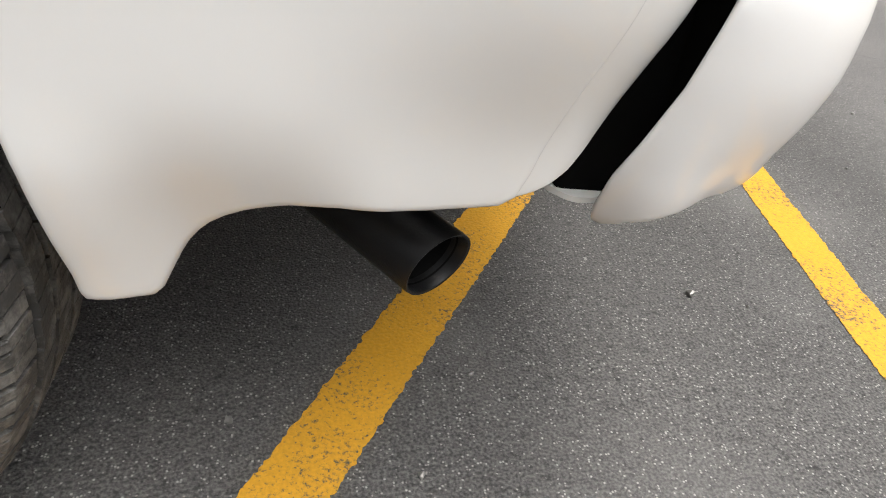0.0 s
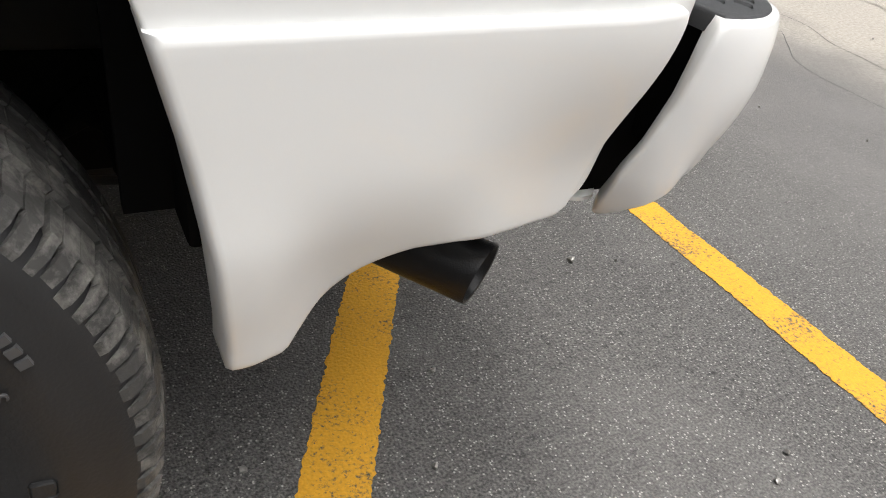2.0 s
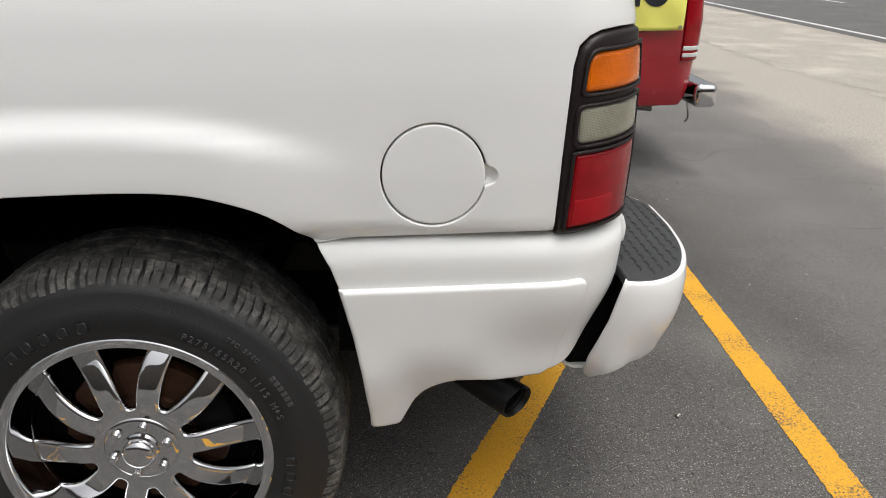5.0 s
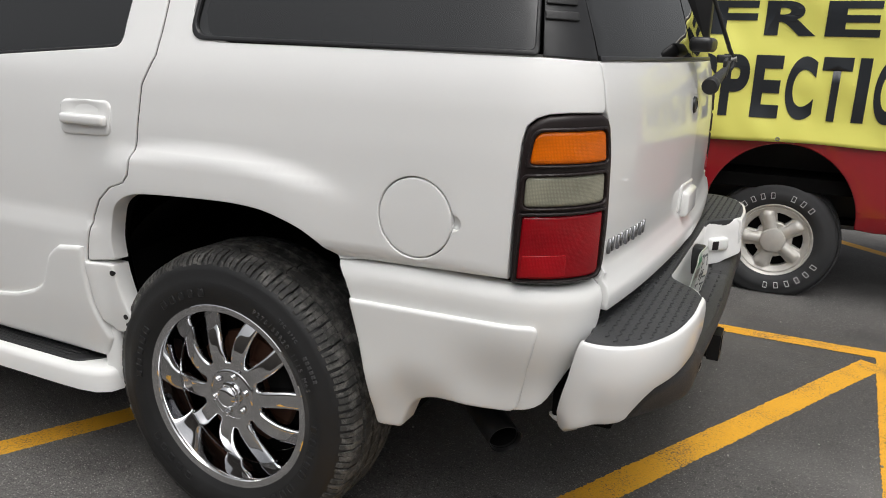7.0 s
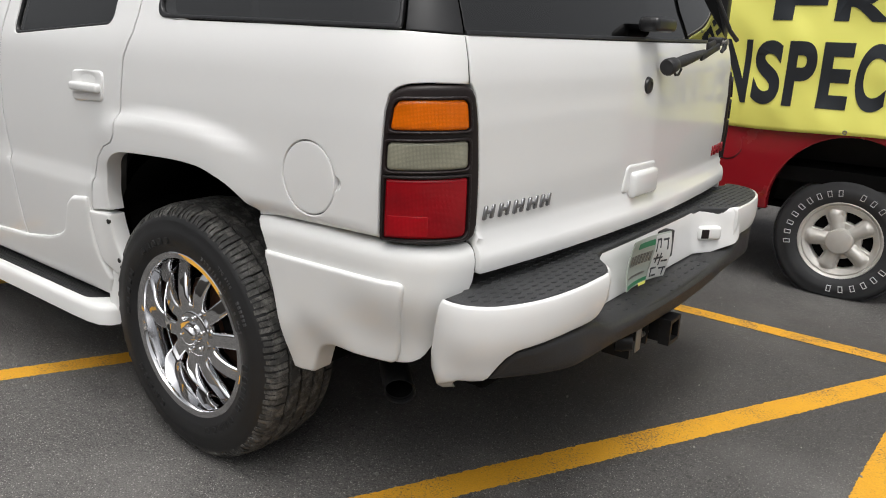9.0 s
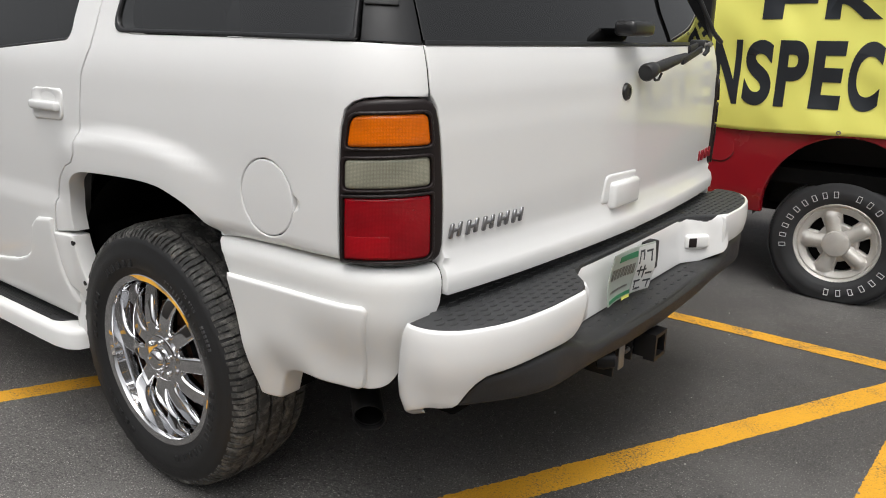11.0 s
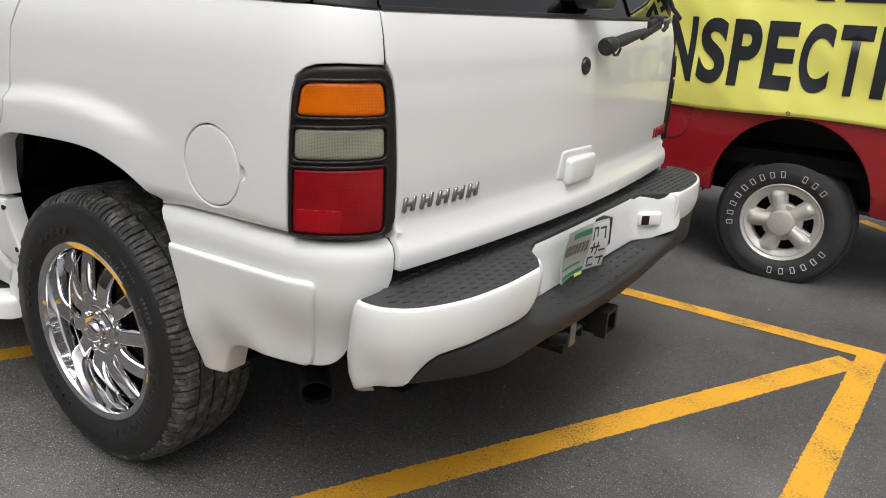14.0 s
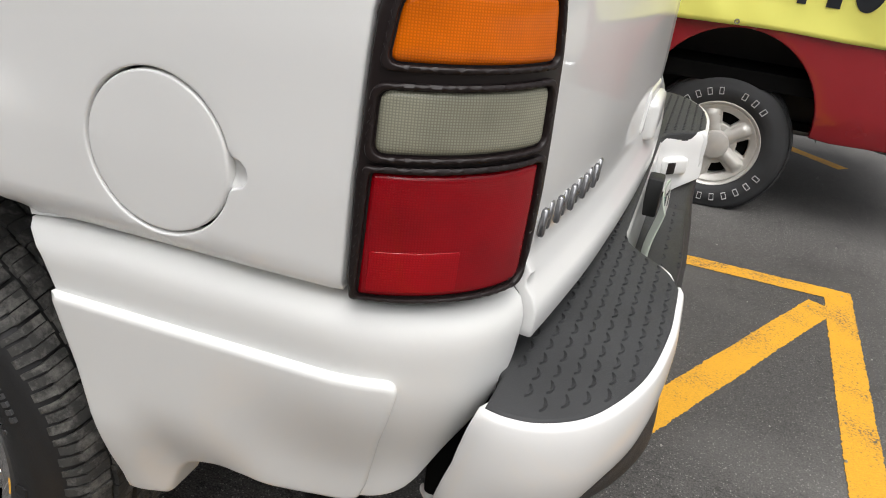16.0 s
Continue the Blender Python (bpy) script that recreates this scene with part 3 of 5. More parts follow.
SUV = thing("suv", "white full-size sport utility vehicle with chrome wheels, parked", "car", (0, 0, 0))
arch = spline([(-0.340, 0.60), (-0.362, 0.705), (-0.371, 0.78), (-0.369, 0.83), (-0.352, 0.885), (-0.318, 0.927), (-0.262, 0.955), (-0.18, 0.967), (0.027, 0.976), (0.14, 0.974), (0.21, 0.963), (0.284, 0.938), (0.335, 0.905), (0.376, 0.868)], 0.015)
arch_hi = [p for p in arch if p[1] > 0.742]
seam_d = [(-0.468, 0.742), (-0.450, 0.815), (-0.430, 0.875), (-0.398, 0.925), (-0.345, 0.966), (-0.285, 0.986), (-0.262, 1.01), (-0.24, 1.10), (-0.216, 1.245), (-0.195, 1.285), (-0.176, 1.32), (-0.166, 1.40), (-0.15, 1.84)]
lamp = [(0.811, 0.880), (0.90, 0.879), (1.0, 0.882), (1.028, 0.885), (1.043, 0.895), (1.050, 0.92), (1.047, 1.05), (1.037, 1.18), (1.031, 1.215), (1.020, 1.232), (1.0, 1.240), (0.917, 1.240), (0.87, 1.236), (0.848, 1.228), (0.830, 1.212), (0.822, 1.18), (0.818, 1.12), (0.813, 1.02)]
lamp_left = [(0.806, 0.8885), (0.810, 1.02), (0.815, 1.12), (0.819, 1.182), (0.828, 1.216), (0.847, 1.2315), (0.87, 1.2395), (0.917, 1.2435), (1.012, 1.2425)]
fuel_c, fuel_r = (0.586, 0.998), 0.0925
ring = lambda c, r, n=56: [(c[0] + r * math.cos(2 * math.pi * i / n), c[1] + r * math.sin(2 * math.pi * i / n)) for i in range(n)]

quarter = arch_hi + [(0.45, 0.8755), (0.60, 0.8815), (0.70, 0.887)] + lamp_left + [(1.014, 1.344), (0.85, 1.350), (0.40, 1.355), (0.02, 1.357), (-0.03, 1.364), (-0.058, 1.385), (-0.075, 1.43), (-0.03, 1.84)] + [(s + 0.0030, z) for s, z in seam_d[::-1]]
notch_c, notch_r = (0.680, 0.997), 0.0175


def fuel_opening(n=96):
    """The round opening with the finger notch let into its edge."""
    out = []
    for i in range(n):
        a = 2 * math.pi * i / n
        u = Vector((math.cos(a), math.sin(a)))
        w = Vector(notch_c) - Vector(fuel_c)
        along = w.dot(u)
        reach = notch_r ** 2 - (w.length_squared - along ** 2)
        r = max(fuel_r, along + math.sqrt(reach)) if reach > 0 and along > 0 else fuel_r
        out.append((fuel_c[0] + u.x * r, fuel_c[1] + u.y * r))
    return out


part("rear_quarter_panel", panel(BODY, quarter, [fuel_opening()], thick=0.045, r=0.0025, step=0.02), M_WHITE, SUV)
fuel = part("fuel_door", panel(BODY, ring(fuel_c, fuel_r - 0.0028), off=-0.0005, thick=0.012, r=0.003, step=0.018), M_WHITE, SUV)
part("fuel_pocket", panel(BODY, ring(fuel_c, fuel_r + 0.012), off=-0.020, thick=0.004, r=0.002, step=0.03), M_SEAM, SUV)
bowl = lambda s, z: -0.0115 * np.maximum(0, 1 - ((s - notch_c[0] + 0.006) ** 2 + (z - notch_c[1]) ** 2) / 0.024 ** 2)
part("finger_notch", panel(BODY, ring(notch_c, notch_r + 0.003), off=-0.004, thick=0.004, r=0.001, step=0.003, extra=bowl), M_WHITE, SUV, "white finger notch beside the round fuel door")

low = [(0.378, 0.866), (0.43, 0.868), (0.60, 0.8745), (0.80, 0.8745), (0.92, 0.8735), (1.035, 0.876), (1.0415, 0.87), (1.0405, 0.808), (1.038, 0.785)] + spline([(1.028, 0.765), (0.995, 0.70), (0.952, 0.615), (0.915, 0.577), (0.87, 0.562), (0.83, 0.558)], 0.02) + [(0.79, 0.565), (0.775, 0.62), (0.765, 0.70), (0.70, 0.735), (0.55, 0.74), (0.440, 0.735), (0.416, 0.775), (0.40, 0.825)]
part("lower_corner_panel", panel(BODY, low, thick=0.025, r=0.0035, step=0.02), M_WHITE2, SUV)

skirt = [(0.414, 0.780)] + round_poly([(0.55, 0.783), (0.877, 0.791), (0.868, 0.73)], [0, 0.022, 0]) + [(0.861, 0.69), (0.855, 0.64), (0.846, 0.59), (0.836, 0.566), (0.818, 0.558)] + [(0.75, 0.558), (0.68, 0.562)] + spline([(0.64, 0.559), (0.605, 0.550), (0.578, 0.533), (0.557, 0.507), (0.543, 0.478), (0.530, 0.448)], 0.012) + [(0.524, 0.441), (0.518, 0.440), (0.470, 0.445), (0.465, 0.448), (0.464, 0.48), (0.452, 0.59), (0.437, 0.68)]


def leg_flare(s, z):
    low = 1 - smooth(z, 0.50, 0.70)
    return -0.016 * (1 - smooth(s, 0.50, 0.58)) * (1 - smooth(z, 0.44, 0.60)) + 0.006 * (1 - smooth(s, 0.45, 0.56)) * low - 0.030 * smooth(s, 0.48, 0.57) * (1 - smooth(s, 0.62, 0.72)) * (1 - smooth(z, 0.50, 0.66))


part("lower_skirt", panel(BODY, skirt, off=0.013, thick=0.055, r=0.008, step=0.018, extra=leg_flare), M_WHITE2, SUV, "white moulded skirt behind the rear wheel")
gate_out = [(1.0455, 0.806), (1.0455, 0.87), (1.050, 0.888), (1.0535, 0.93), (1.050, 1.06), (1.041, 1.18), (1.034, 1.22), (1.018, 1.246), (1.0185, 1.345)]
gate = gate_out[::-1] + [(1.05, 0.803), (S_LEN - 1.05, 0.803)] + [(S_LEN - s, z) for s, z in gate_out] + [(S_MID + 0.3, 1.343), (S_MID - 0.3, 1.343)]
GATE = part("tailgate", panel(BODY, gate, thick=0.03, r=0.003, step=0.016, extra=lambda s, z: 0.012 * (1 - smooth(z, 0.886, 0.904))), M_WHITE, SUV, "glossy white tailgate")
quarter_r = mirror([(0.30, 0.876), (0.60, 0.8815), (0.70, 0.887)] + lamp_left + [(1.014, 1.344), (0.85, 1.350), (0.30, 1.355)])
part("rear_quarter_panel", panel(BODY, quarter_r, thick=0.03, r=0.005, step=0.04), M_WHITE, SUV)
part("lower_corner_panel", panel(BODY, mirror(low), thick=0.025, r=0.007, step=0.04), M_WHITE2, SUV)

# doors
door = [(s - 0.0025, z) for s, z in seam_d] + [(-0.95, 1.84), (-1.0, 1.42), (-1.035, 1.2), (-1.05, 1.0), (-1.03, 0.87), (-1.02, 0.70), (-1.0, 0.50), (-0.56, 0.47), (-0.47, 0.52)]
rear_win = round_poly([(-0.93, 1.292), (-0.30, 1.338), (-0.265, 1.80), (-0.90, 1.80)], [0.03, 0.03, 0.06, 0.06])
DOOR = part("rear_door", panel(BODY, door, [rear_win], thick=0.03, r=0.0025, step=0.03), M_WHITE, SUV)
door2 = [(-0.958, 1.84), (-1.008, 1.42), (-1.043, 1.2), (-1.058, 1.0), (-1.038, 0.87), (-1.028, 0.70), (-1.008, 0.50), (-2.05, 0.48), (-2.13, 0.8), (-2.12, 1.3), (-1.55, 1.84)][::-1]
front_win = round_poly([(-2.0, 1.27), (-1.10, 1.287), (-1.05, 1.80), (-1.55, 1.80)], [0.03, 0.03, 0.06, 0.06])
part("front_door", panel(BODY, door2, [front_win], thick=0.03, r=0.0025, step=0.04), M_WHITE, SUV)
arch_f = [(-2.946 + 0.43 * math.cos(a), 0.56 + 0.42 * math.sin(a)) for a in np.linspace(math.pi, 0, 20)]
part("front_fender", panel(BODY, [(-3.85, 0.5), (-3.37, 0.5)] + arch_f + [(-2.50, 0.48), (-2.055, 0.48), (-2.135, 0.8), (-2.125, 1.26), (-3.0, 1.22), (-3.85, 1.1)], thick=0.03, step=0.06), M_WHITE, SUV)


def seam_strip(line, name="door_seam", half=0.008, off=-0.0040):
    """A dark strip that paints the shade in the gap between two panels."""
    pts = [(s - half, z) for s, z in line] + [(s + half, z) for s, z in line[::-1]]
    part(name, panel(BODY, pts, off=off, thick=0.004, r=0.001, step=0.05), M_SEAM, SUV)


seam_strip(seam_d)
seam_strip([(-1.004, 0.52), (-1.024, 0.70), (-1.034, 0.87), (-1.054, 1.0), (-1.039, 1.2), (-1.004, 1.42), (-0.954, 1.82)])
seam_strip([(1.043, 0.806), (1.0435, 0.872)], "gate_seam", 0.006, -0.0045)
seam_strip([(1.0165, 1.244), (1.0165, 1.344)], "gate_seam", 0.006, -0.0045)


def door_handle(s, z, parent):
    x, y, _ = BODY.at(s, z)[0]
    cup = part("handle_cup", panel(BODY, round_poly([(s - 0.105, z - 0.052), (s + 0.09, z - 0.046), (s + 0.095, z + 0.05), (s - 0.10, z + 0.046)], 0.03), off=0.006, thick=0.01, r=0.008, step=0.015,
                extra=lambda a, b: -0.010 * np.exp(-(((a - s) / 0.055) ** 2 + ((b - z - 0.018) / 0.022) ** 2) ** 2)), M_WHITE, parent, "white door handle with a recessed cup")
    bar = box(-0.085, 0.082, -0.014, 0.010, -0.015, 0.013, 0.009, 3)
    part("handle_grip", moved(bar, Matrix.Translation((x, y - 0.010, z - 0.004))), M_WHITE, parent)


door_handle(-0.418, 1.150, DOOR)
door_handle(-1.36, 1.150, SUV)


def window(outline, name, trim=0.012, off=-0.012):
    g = part(name, panel(BODY, outline, off=off, thick=0.004, r=0.002, step=0.06), M_GLASS, SUV, "dark tinted window glass")
    g.visible_shadow = False
    c = np.mean(np.array(outline), axis=0)
    inner = [tuple(c + (np.array(p) - c) * (1 - np.array([trim / 0.36, trim / 0.2]) * 0.6)) for p in outline]
    part("window_seal", panel(BODY, outline, [inner], off=off + 0.008, thick=0.01, r=0.003, step=0.05), M_TRIM, g, "black rubber window seal")
    return g


window(rear_win, "rear_door_window")
window(front_win, "front_door_window")
side_win = round_poly([(-0.074, 1.362), (0.842, 1.353), (0.812, 1.82), (-0.03, 1.82)], [0.05, 0.015, 0.03, 0.06])
window(side_win, "rear_side_window", 0.016, -0.004)
pillar = [(0.850, 1.352), (1.014, 1.347), (0.990, 1.82), (0.820, 1.82)]
PIL = part("pillar_glass", panel(BODY, pillar, off=-0.002, thick=0.006, r=0.003, step=0.05), M_TRIM, SUV, "gloss black rear pillar cover")
for k in range(4):
    z = 1.425 + k * 0.03
    part("vent_slat", panel(BODY, round_poly([(0.85, z), (0.955, z - 0.002), (0.953, z + 0.016), (0.848, z + 0.018)], 0.003), off=0.004, thick=0.008, r=0.003, step=0.05), M_BLACK, PIL)
part("pillar_glass", panel(BODY, mirror(pillar), off=-0.002, thick=0.006, r=0.003, step=0.05), M_TRIM, SUV)
glass = [(1.020, 1.349), (S_MID - 0.4, 1.346), (S_MID + 0.4, 1.346), (S_LEN - 1.020, 1.349), (S_LEN - 0.997, 1.82), (0.997, 1.82)]
RG = part("rear_window", panel(BODY, glass, off=-0.002, thick=0.005, r=0.003, step=0.05), M_GLASS, SUV, "dark tinted rear window glass")
RG.visible_shadow = False
part("window_seal", panel(BODY, [(1.02, 1.346), (S_LEN - 1.02, 1.346), (S_LEN - 1.02, 1.356), (1.02, 1.356)], off=0.003, thick=0.008, r=0.002, step=0.06), M_TRIM, RG)

# roof, bonnet and the dark inside
part("roof", slab([(-1.9, 0.25), (0.85, 0.22), (0.86, 1.82), (-1.9, 1.79)], 1.82, 1.93, 0.06), M_WHITE, SUV)
part("bonnet", box(-3.84, -2.1, 0.10, 1.94, 0.9, 1.17, 0.06, 3), M_WHITE, SUV)
part("front_bumper", box(-4.0, -3.75, 0.05, 1.99, 0.40, 1.05, 0.06, 3), M_WHITE, SUV)
part("right_side", box(-3.8, 0.80, 2.02, 2.05, 0.5, 1.35, 0.01), M_WHITE, SUV)
part("windscreen", from_lists([(-2.15, 0.2, 1.17), (-2.15, 1.84, 1.17), (-1.6, 1.75, 1.83), (-1.6, 0.28, 1.83)], [(0, 1, 2, 3)]), M_TRIM, SUV)
# unseen far-side rocker and skirt, tank and muffler, added to block light underneath
part("unseen_rocker", box(-3.4, -0.42, 1.90, 2.03, 0.34, 0.56, 0.02), M_WHITE2, SUV)
part("lower_skirt", box(0.47, 0.84, 1.93, 2.00, 0.50, 0.60, 0.02), M_WHITE2, SUV)
part("unseen_fuel_tank", box(-1.7, -0.45, 0.30, 0.86, 0.30, 0.55, 0.05), M_DARK, SUV)
part("unseen_muffler", box(-1.5, -0.6, 1.10, 1.42, 0.30, 0.48, 0.06), M_DARK, SUV)
part("right_window_band", box(-1.9, 0.93, 1.88, 1.93, 1.34, 1.84, 0.01), M_TRIM, SUV)
part("floor_pan", box(-3.7, 0.93, 0.48, 1.56, 0.50, 0.58, 0.02), M_DARK, SUV)
part("rear_floor", box(0.40, 0.90, 0.20, 1.84, 0.56, 0.62, 0.02), M_DARK, SUV)
# unseen spare tyre, added to stop light coming through from the far side
part("unseen_spare_tyre", moved(lathe([(0.17, -0.09), (0.20, -0.115), (0.34, -0.115), (0.375, -0.08), (0.38, 0.0), (0.375, 0.08), (0.34, 0.115), (0.20, 0.115), (0.0, 0.06)], 48), Matrix.Translation((0.50, 1.02, 0.435)) @ pose(0, 0, 0, 90, 0, 0)), M_TYRE, SUV, "unseen spare tyre added under the rear floor to block light")
part("inner_side", box(0.40, 0.84, 0.15, 0.17, 0.57, 1.33, 0.0), M_DARK, SUV)
part("frame_rail", box(-3.2, 0.98, 0.50, 0.58, 0.44, 0.54, 0.01), M_DARK, SUV)
part("frame_rail", box(-3.2, 0.98, 1.46, 1.54, 0.44, 0.54, 0.01), M_DARK, SUV)
part("rear_axle", tube([(0, 0.30, 0.40), (0, 0.9, 0.40), (0, 1.0, 0.40), (0, 1.1, 0.40), (0, 1.74, 0.40)], [0.045, 0.05, 0.13, 0.05, 0.045], 20), M_DARK, SUV)
part("load_floor", box(-0.5, 0.90, 0.45, 1.60, 0.62, 0.70, 0.01), M_SEAT, SUV)
part("cabin_floor", box(-2.0, -0.5, 0.12, 1.92, 0.5, 0.55, 0.01), M_SEAT, SUV)
part("dashboard", box(-2.1, -1.8, 0.15, 1.9, 0.6, 1.2, 0.05), M_SEAT, SUV)
for yy in (0.22, 1.12):
    part("seat", joined(box(-0.62, -0.46, yy, yy + 0.7, 0.62, 1.30, 0.05, 3), box(-1.1, -0.5, yy, yy + 0.7, 0.62, 0.82, 0.05, 3), box(-0.58, -0.48, yy + 0.2, yy + 0.5, 1.30, 1.48, 0.04, 3)), M_SEAT, SUV, "dark cloth seat")
    part("seat", joined(box(-1.65, -1.5, yy, yy + 0.55, 0.62, 1.30, 0.05, 3), box(-1.62, -1.52, yy + 0.15, yy + 0.4, 1.30, 1.5, 0.04, 3)), M_SEAT, SUV, "dark cloth seat")
part("headliner", box(-1.85, 0.80, 0.28, 1.76, 1.80, 1.818, 0.0), M_SEAT, SUV)

# wheel housing
well = lathe([(0.515, 0.06), (0.53, 0.30), (0.53, 0.47), (0.05, 0.47)], 40, arc=(8, 172))
well = moved(well, Matrix.Translation((0.02, 0, 0.50)) @ Matrix.Diagonal((0.95, 1, 0.95, 1)))
part("wheel_housing", well, M_DARK, SUV, "black wheel housing liner")
rim_line = [(-0.300, 0.44)] + [(s + (0.004 if s > 0 else -0.004), z + 0.004) for s, z in arch] + [(0.41, 0.80), (0.44, 0.69), (0.462, 0.56), (0.475, 0.45)]
k = len(rim_line)
liner = from_lists([(x, 0.075, z) for x, z in rim_line] + [(0.01 + (x - 0.01) * 1.10, 0.10, 0.50 + (z - 0.50) * 1.10) for x, z in rim_line] + [(0.01 + (x - 0.01) * 1.10, 0.48, 0.50 + (z - 0.50) * 1.10) for x, z in rim_line],
                   [(j * k + i, j * k + i + 1, (j + 1) * k + i + 1, (j + 1) * k + i) for j in range(2) for i in range(k - 1)])
part("arch_liner", liner, M_DARK, SUV, "black plastic liner of the wheel arch")
part("splash_flap", box(0.445, 0.462, 0.09, 0.30, 0.56, 0.86, 0.006), M_DARK, SUV)
part("shock_absorber", tube([(0.12, 0.40, 0.42), (0.30, 0.43, 0.82)], 0.03, 16), M_DARK, SUV)
part("spring", tube([(-0.05 + 0.06 * math.cos(a), 0.43 + 0.06 * math.sin(a) - 0.02, 0.46 + a * 0.008) for a in np.linspace(0, 36, 120)], 0.008, 8), M_DARK, SUV)
lip = [(-0.476, 0.738), (-0.370, 0.738), (-0.366, 0.705), (-0.352, 0.645), (-0.330, 0.59), (-0.312, 0.555), (-0.33, 0.535), (-0.395, 0.527), (-0.44, 0.56), (-0.462, 0.63)][::-1]
LIP = part("arch_lip", panel(BODY, lip, off=0.010, thick=0.05, r=0.006, step=0.02), M_WHITE2, SUV, "white plastic lip ahead of the rear wheel")
for s, z in ((-0.375, 0.715), (-0.348, 0.585)):
    p = BODY.at(s, z)[0]
    part("bolt_hole", moved(lathe([(0.0, -0.003), (0.008, -0.003), (0.008, 0.004)], 16), Matrix.Translation((p[0], p[1] - 0.0095, p[2]))), M_SEAM, LIP)

clad = [(-1.9, 0.52), (-1.3, 0.535), (-1.0, 0.555), (-0.80, 0.585), (-0.72, 0.61)] + spline([(-0.675, 0.635), (-0.645, 0.69), (-0.62, 0.74), (-0.575, 0.772)], 0.02) + [(-0.50, 0.781), (-0.475, 0.781), (-0.476, 0.70), (-0.468, 0.62), (-0.45, 0.56), (-0.42, 0.50), (-0.45, 0.43), (-1.9, 0.44)]
part("door_cladding", panel(BODY, clad[::-1], off=0.012, thick=0.03, r=0.012, step=0.03), M_WHITE2, SUV, "white moulded cladding along the doors")

BOARD = thing("running_board", "white running board with a black ribbed tread", "")
BOARD.parent = SUV
board = [(-2.6, 0.16), (-2.6, -0.03), (-0.62, -0.03), (-0.52, -0.028), (-0.46, -0.018), (-0.425, 0.006), (-0.412, 0.05), (-0.412, 0.16)]
part("board_body", slab(board, 0.335, 0.405, 0.022), M_WHITE2, BOARD)
part("board_tread", slab(round_poly([(-2.58, 0.15), (-2.58, 0.000), (-0.56, 0.000), (-0.50, 0.07), (-0.49, 0.15)], [0, 0.01, 0.03, 0.05, 0.01]), 0.398, 0.410, 0.003), M_BLACK, BOARD, "black ribbed tread")
for k in range(9):
    y = 0.010 + 0.0152 * k
    part("tread_rib", box(-2.5, -0.62 + 0.06 * min(1, k / 4), y, y + 0.006, 0.409, 0.413, 0.001, 1), M_BLACK, BOARD)
part("end_cap", box(-0.475, -0.405, 0.03, 0.13, 0.36, 0.535, 0.02, 3), M_WHITE2, BOARD)


# ---- tail lamps ----
def tail_lamp(flip):
    f = mirror if flip else (lambda q: q)
    root = part("tail_lamp", panel(BODY, f(lamp), off=0.006, thick=0.03, r=0.010, step=0.02), M_HOUSING, SUV, "dark tail lamp housing with amber, clear and red lenses")

    def lens(name, corners, radius, mat, label):
        shape = round_poly(corners, radius)
        c = np.mean(np.array(corners), axis=0)
        half = np.ptp(np.array(corners), axis=0) / 2
        outer = [tuple(c + (np.array(q) - c) * (1 + 0.0065 / half)) for q in shape]
        part(name, panel(BODY, f(shape), off=0.010, thick=0.008, r=0.009, step=0.010, uv=True), mat, root, label)
        part("lens_rim", panel(BODY, f(outer), [f(shape)], off=0.0130, thick=0.010, r=0.0022, step=0.012), M_HOUSING, root, "raised dark rim round the lens")

    lens("amber_lens", [(0.836, 1.138), (1.010, 1.143), (1.006, 1.212), (0.845, 1.207)], [0.012, 0.012, 0.020, 0.024], M_AMBER, "amber ribbed plastic lens")
    lens("clear_lens", [(0.829, 1.049), (1.010, 1.057), (1.008, 1.122), (0.831, 1.115)], 0.014, M_CLEAR, "smoky clear ribbed lens")
    lens("red_lens", [(0.823, 0.893), (1.013, 0.897), (1.010, 1.040), (0.829, 1.033)], [0.006, 0.020, 0.008, 0.006], M_REDLENS, "deep red ribbed lens")
    part("red_reflector", panel(BODY, f(round_poly([(0.832, 0.901), (0.922, 0.903), (0.922, 0.950), (0.834, 0.948)], 0.003)), off=0.0107, thick=0.003, r=0.001, step=0.012, uv=True), M_REDBRIGHT, root, "brighter red reflector block")
    return root


tail_lamp(False)
tail_lamp(True)

# ---- rear bumper ----
YB = 1.055
bl = spline([(0.80, 0.165), (0.86, 0.127), (0.90, 0.098), (0.933, 0.068), (0.963, 0.049), (1.0, 0.043), (1.048, 0.056), (1.102, 0.105), (1.148, 0.211), (1.168, 0.34), (1.171, 0.45), (1.17, 0.60), (1.176, 0.80), (1.18, YB)], 0.012)
b_left = bl
b_full = b_left + [(x, 2 * YB - y) for x, y in b_left[::-1][1:]]


def bumper_bulge(s, z):
    """Rolls under towards the bottom, more so past the corner."""
    end = np.interp(z, [0.40, 0.46, 0.50, 0.53, 0.57, 0.62, 0.68, 0.74, 0.765], [-0.15, -0.075, -0.038, -0.017, -0.004, 0.001, 0.002, 0.0, -0.005])
    rear = np.interp(z, [0.40, 0.46, 0.50, 0.53, 0.56, 0.58, 0.60, 0.63, 0.66, 0.69, 0.74, 0.765], [-0.20, -0.13, -0.09, -0.066, -0.048, -0.036, -0.030, -0.017, -0.007, -0.001, 0.0, -0.005])
    k = np.asarray(s, float)
    k = np.minimum(k, 2 * B_HALF - k)
    w = smooth(k, 0.16, 0.27)
    return end * (1 - w) + rear * w


B_HALF = float(np.linalg.norm(np.diff(np.array(b_left), axis=0), axis=1).sum())
BUMP = Skin(b_full, bumper_bulge, 0.0)
B_LEN = float(BUMP.s[-1])
bm_mirror = lambda pts: [(B_LEN - s, z) for s, z in pts][::-1]


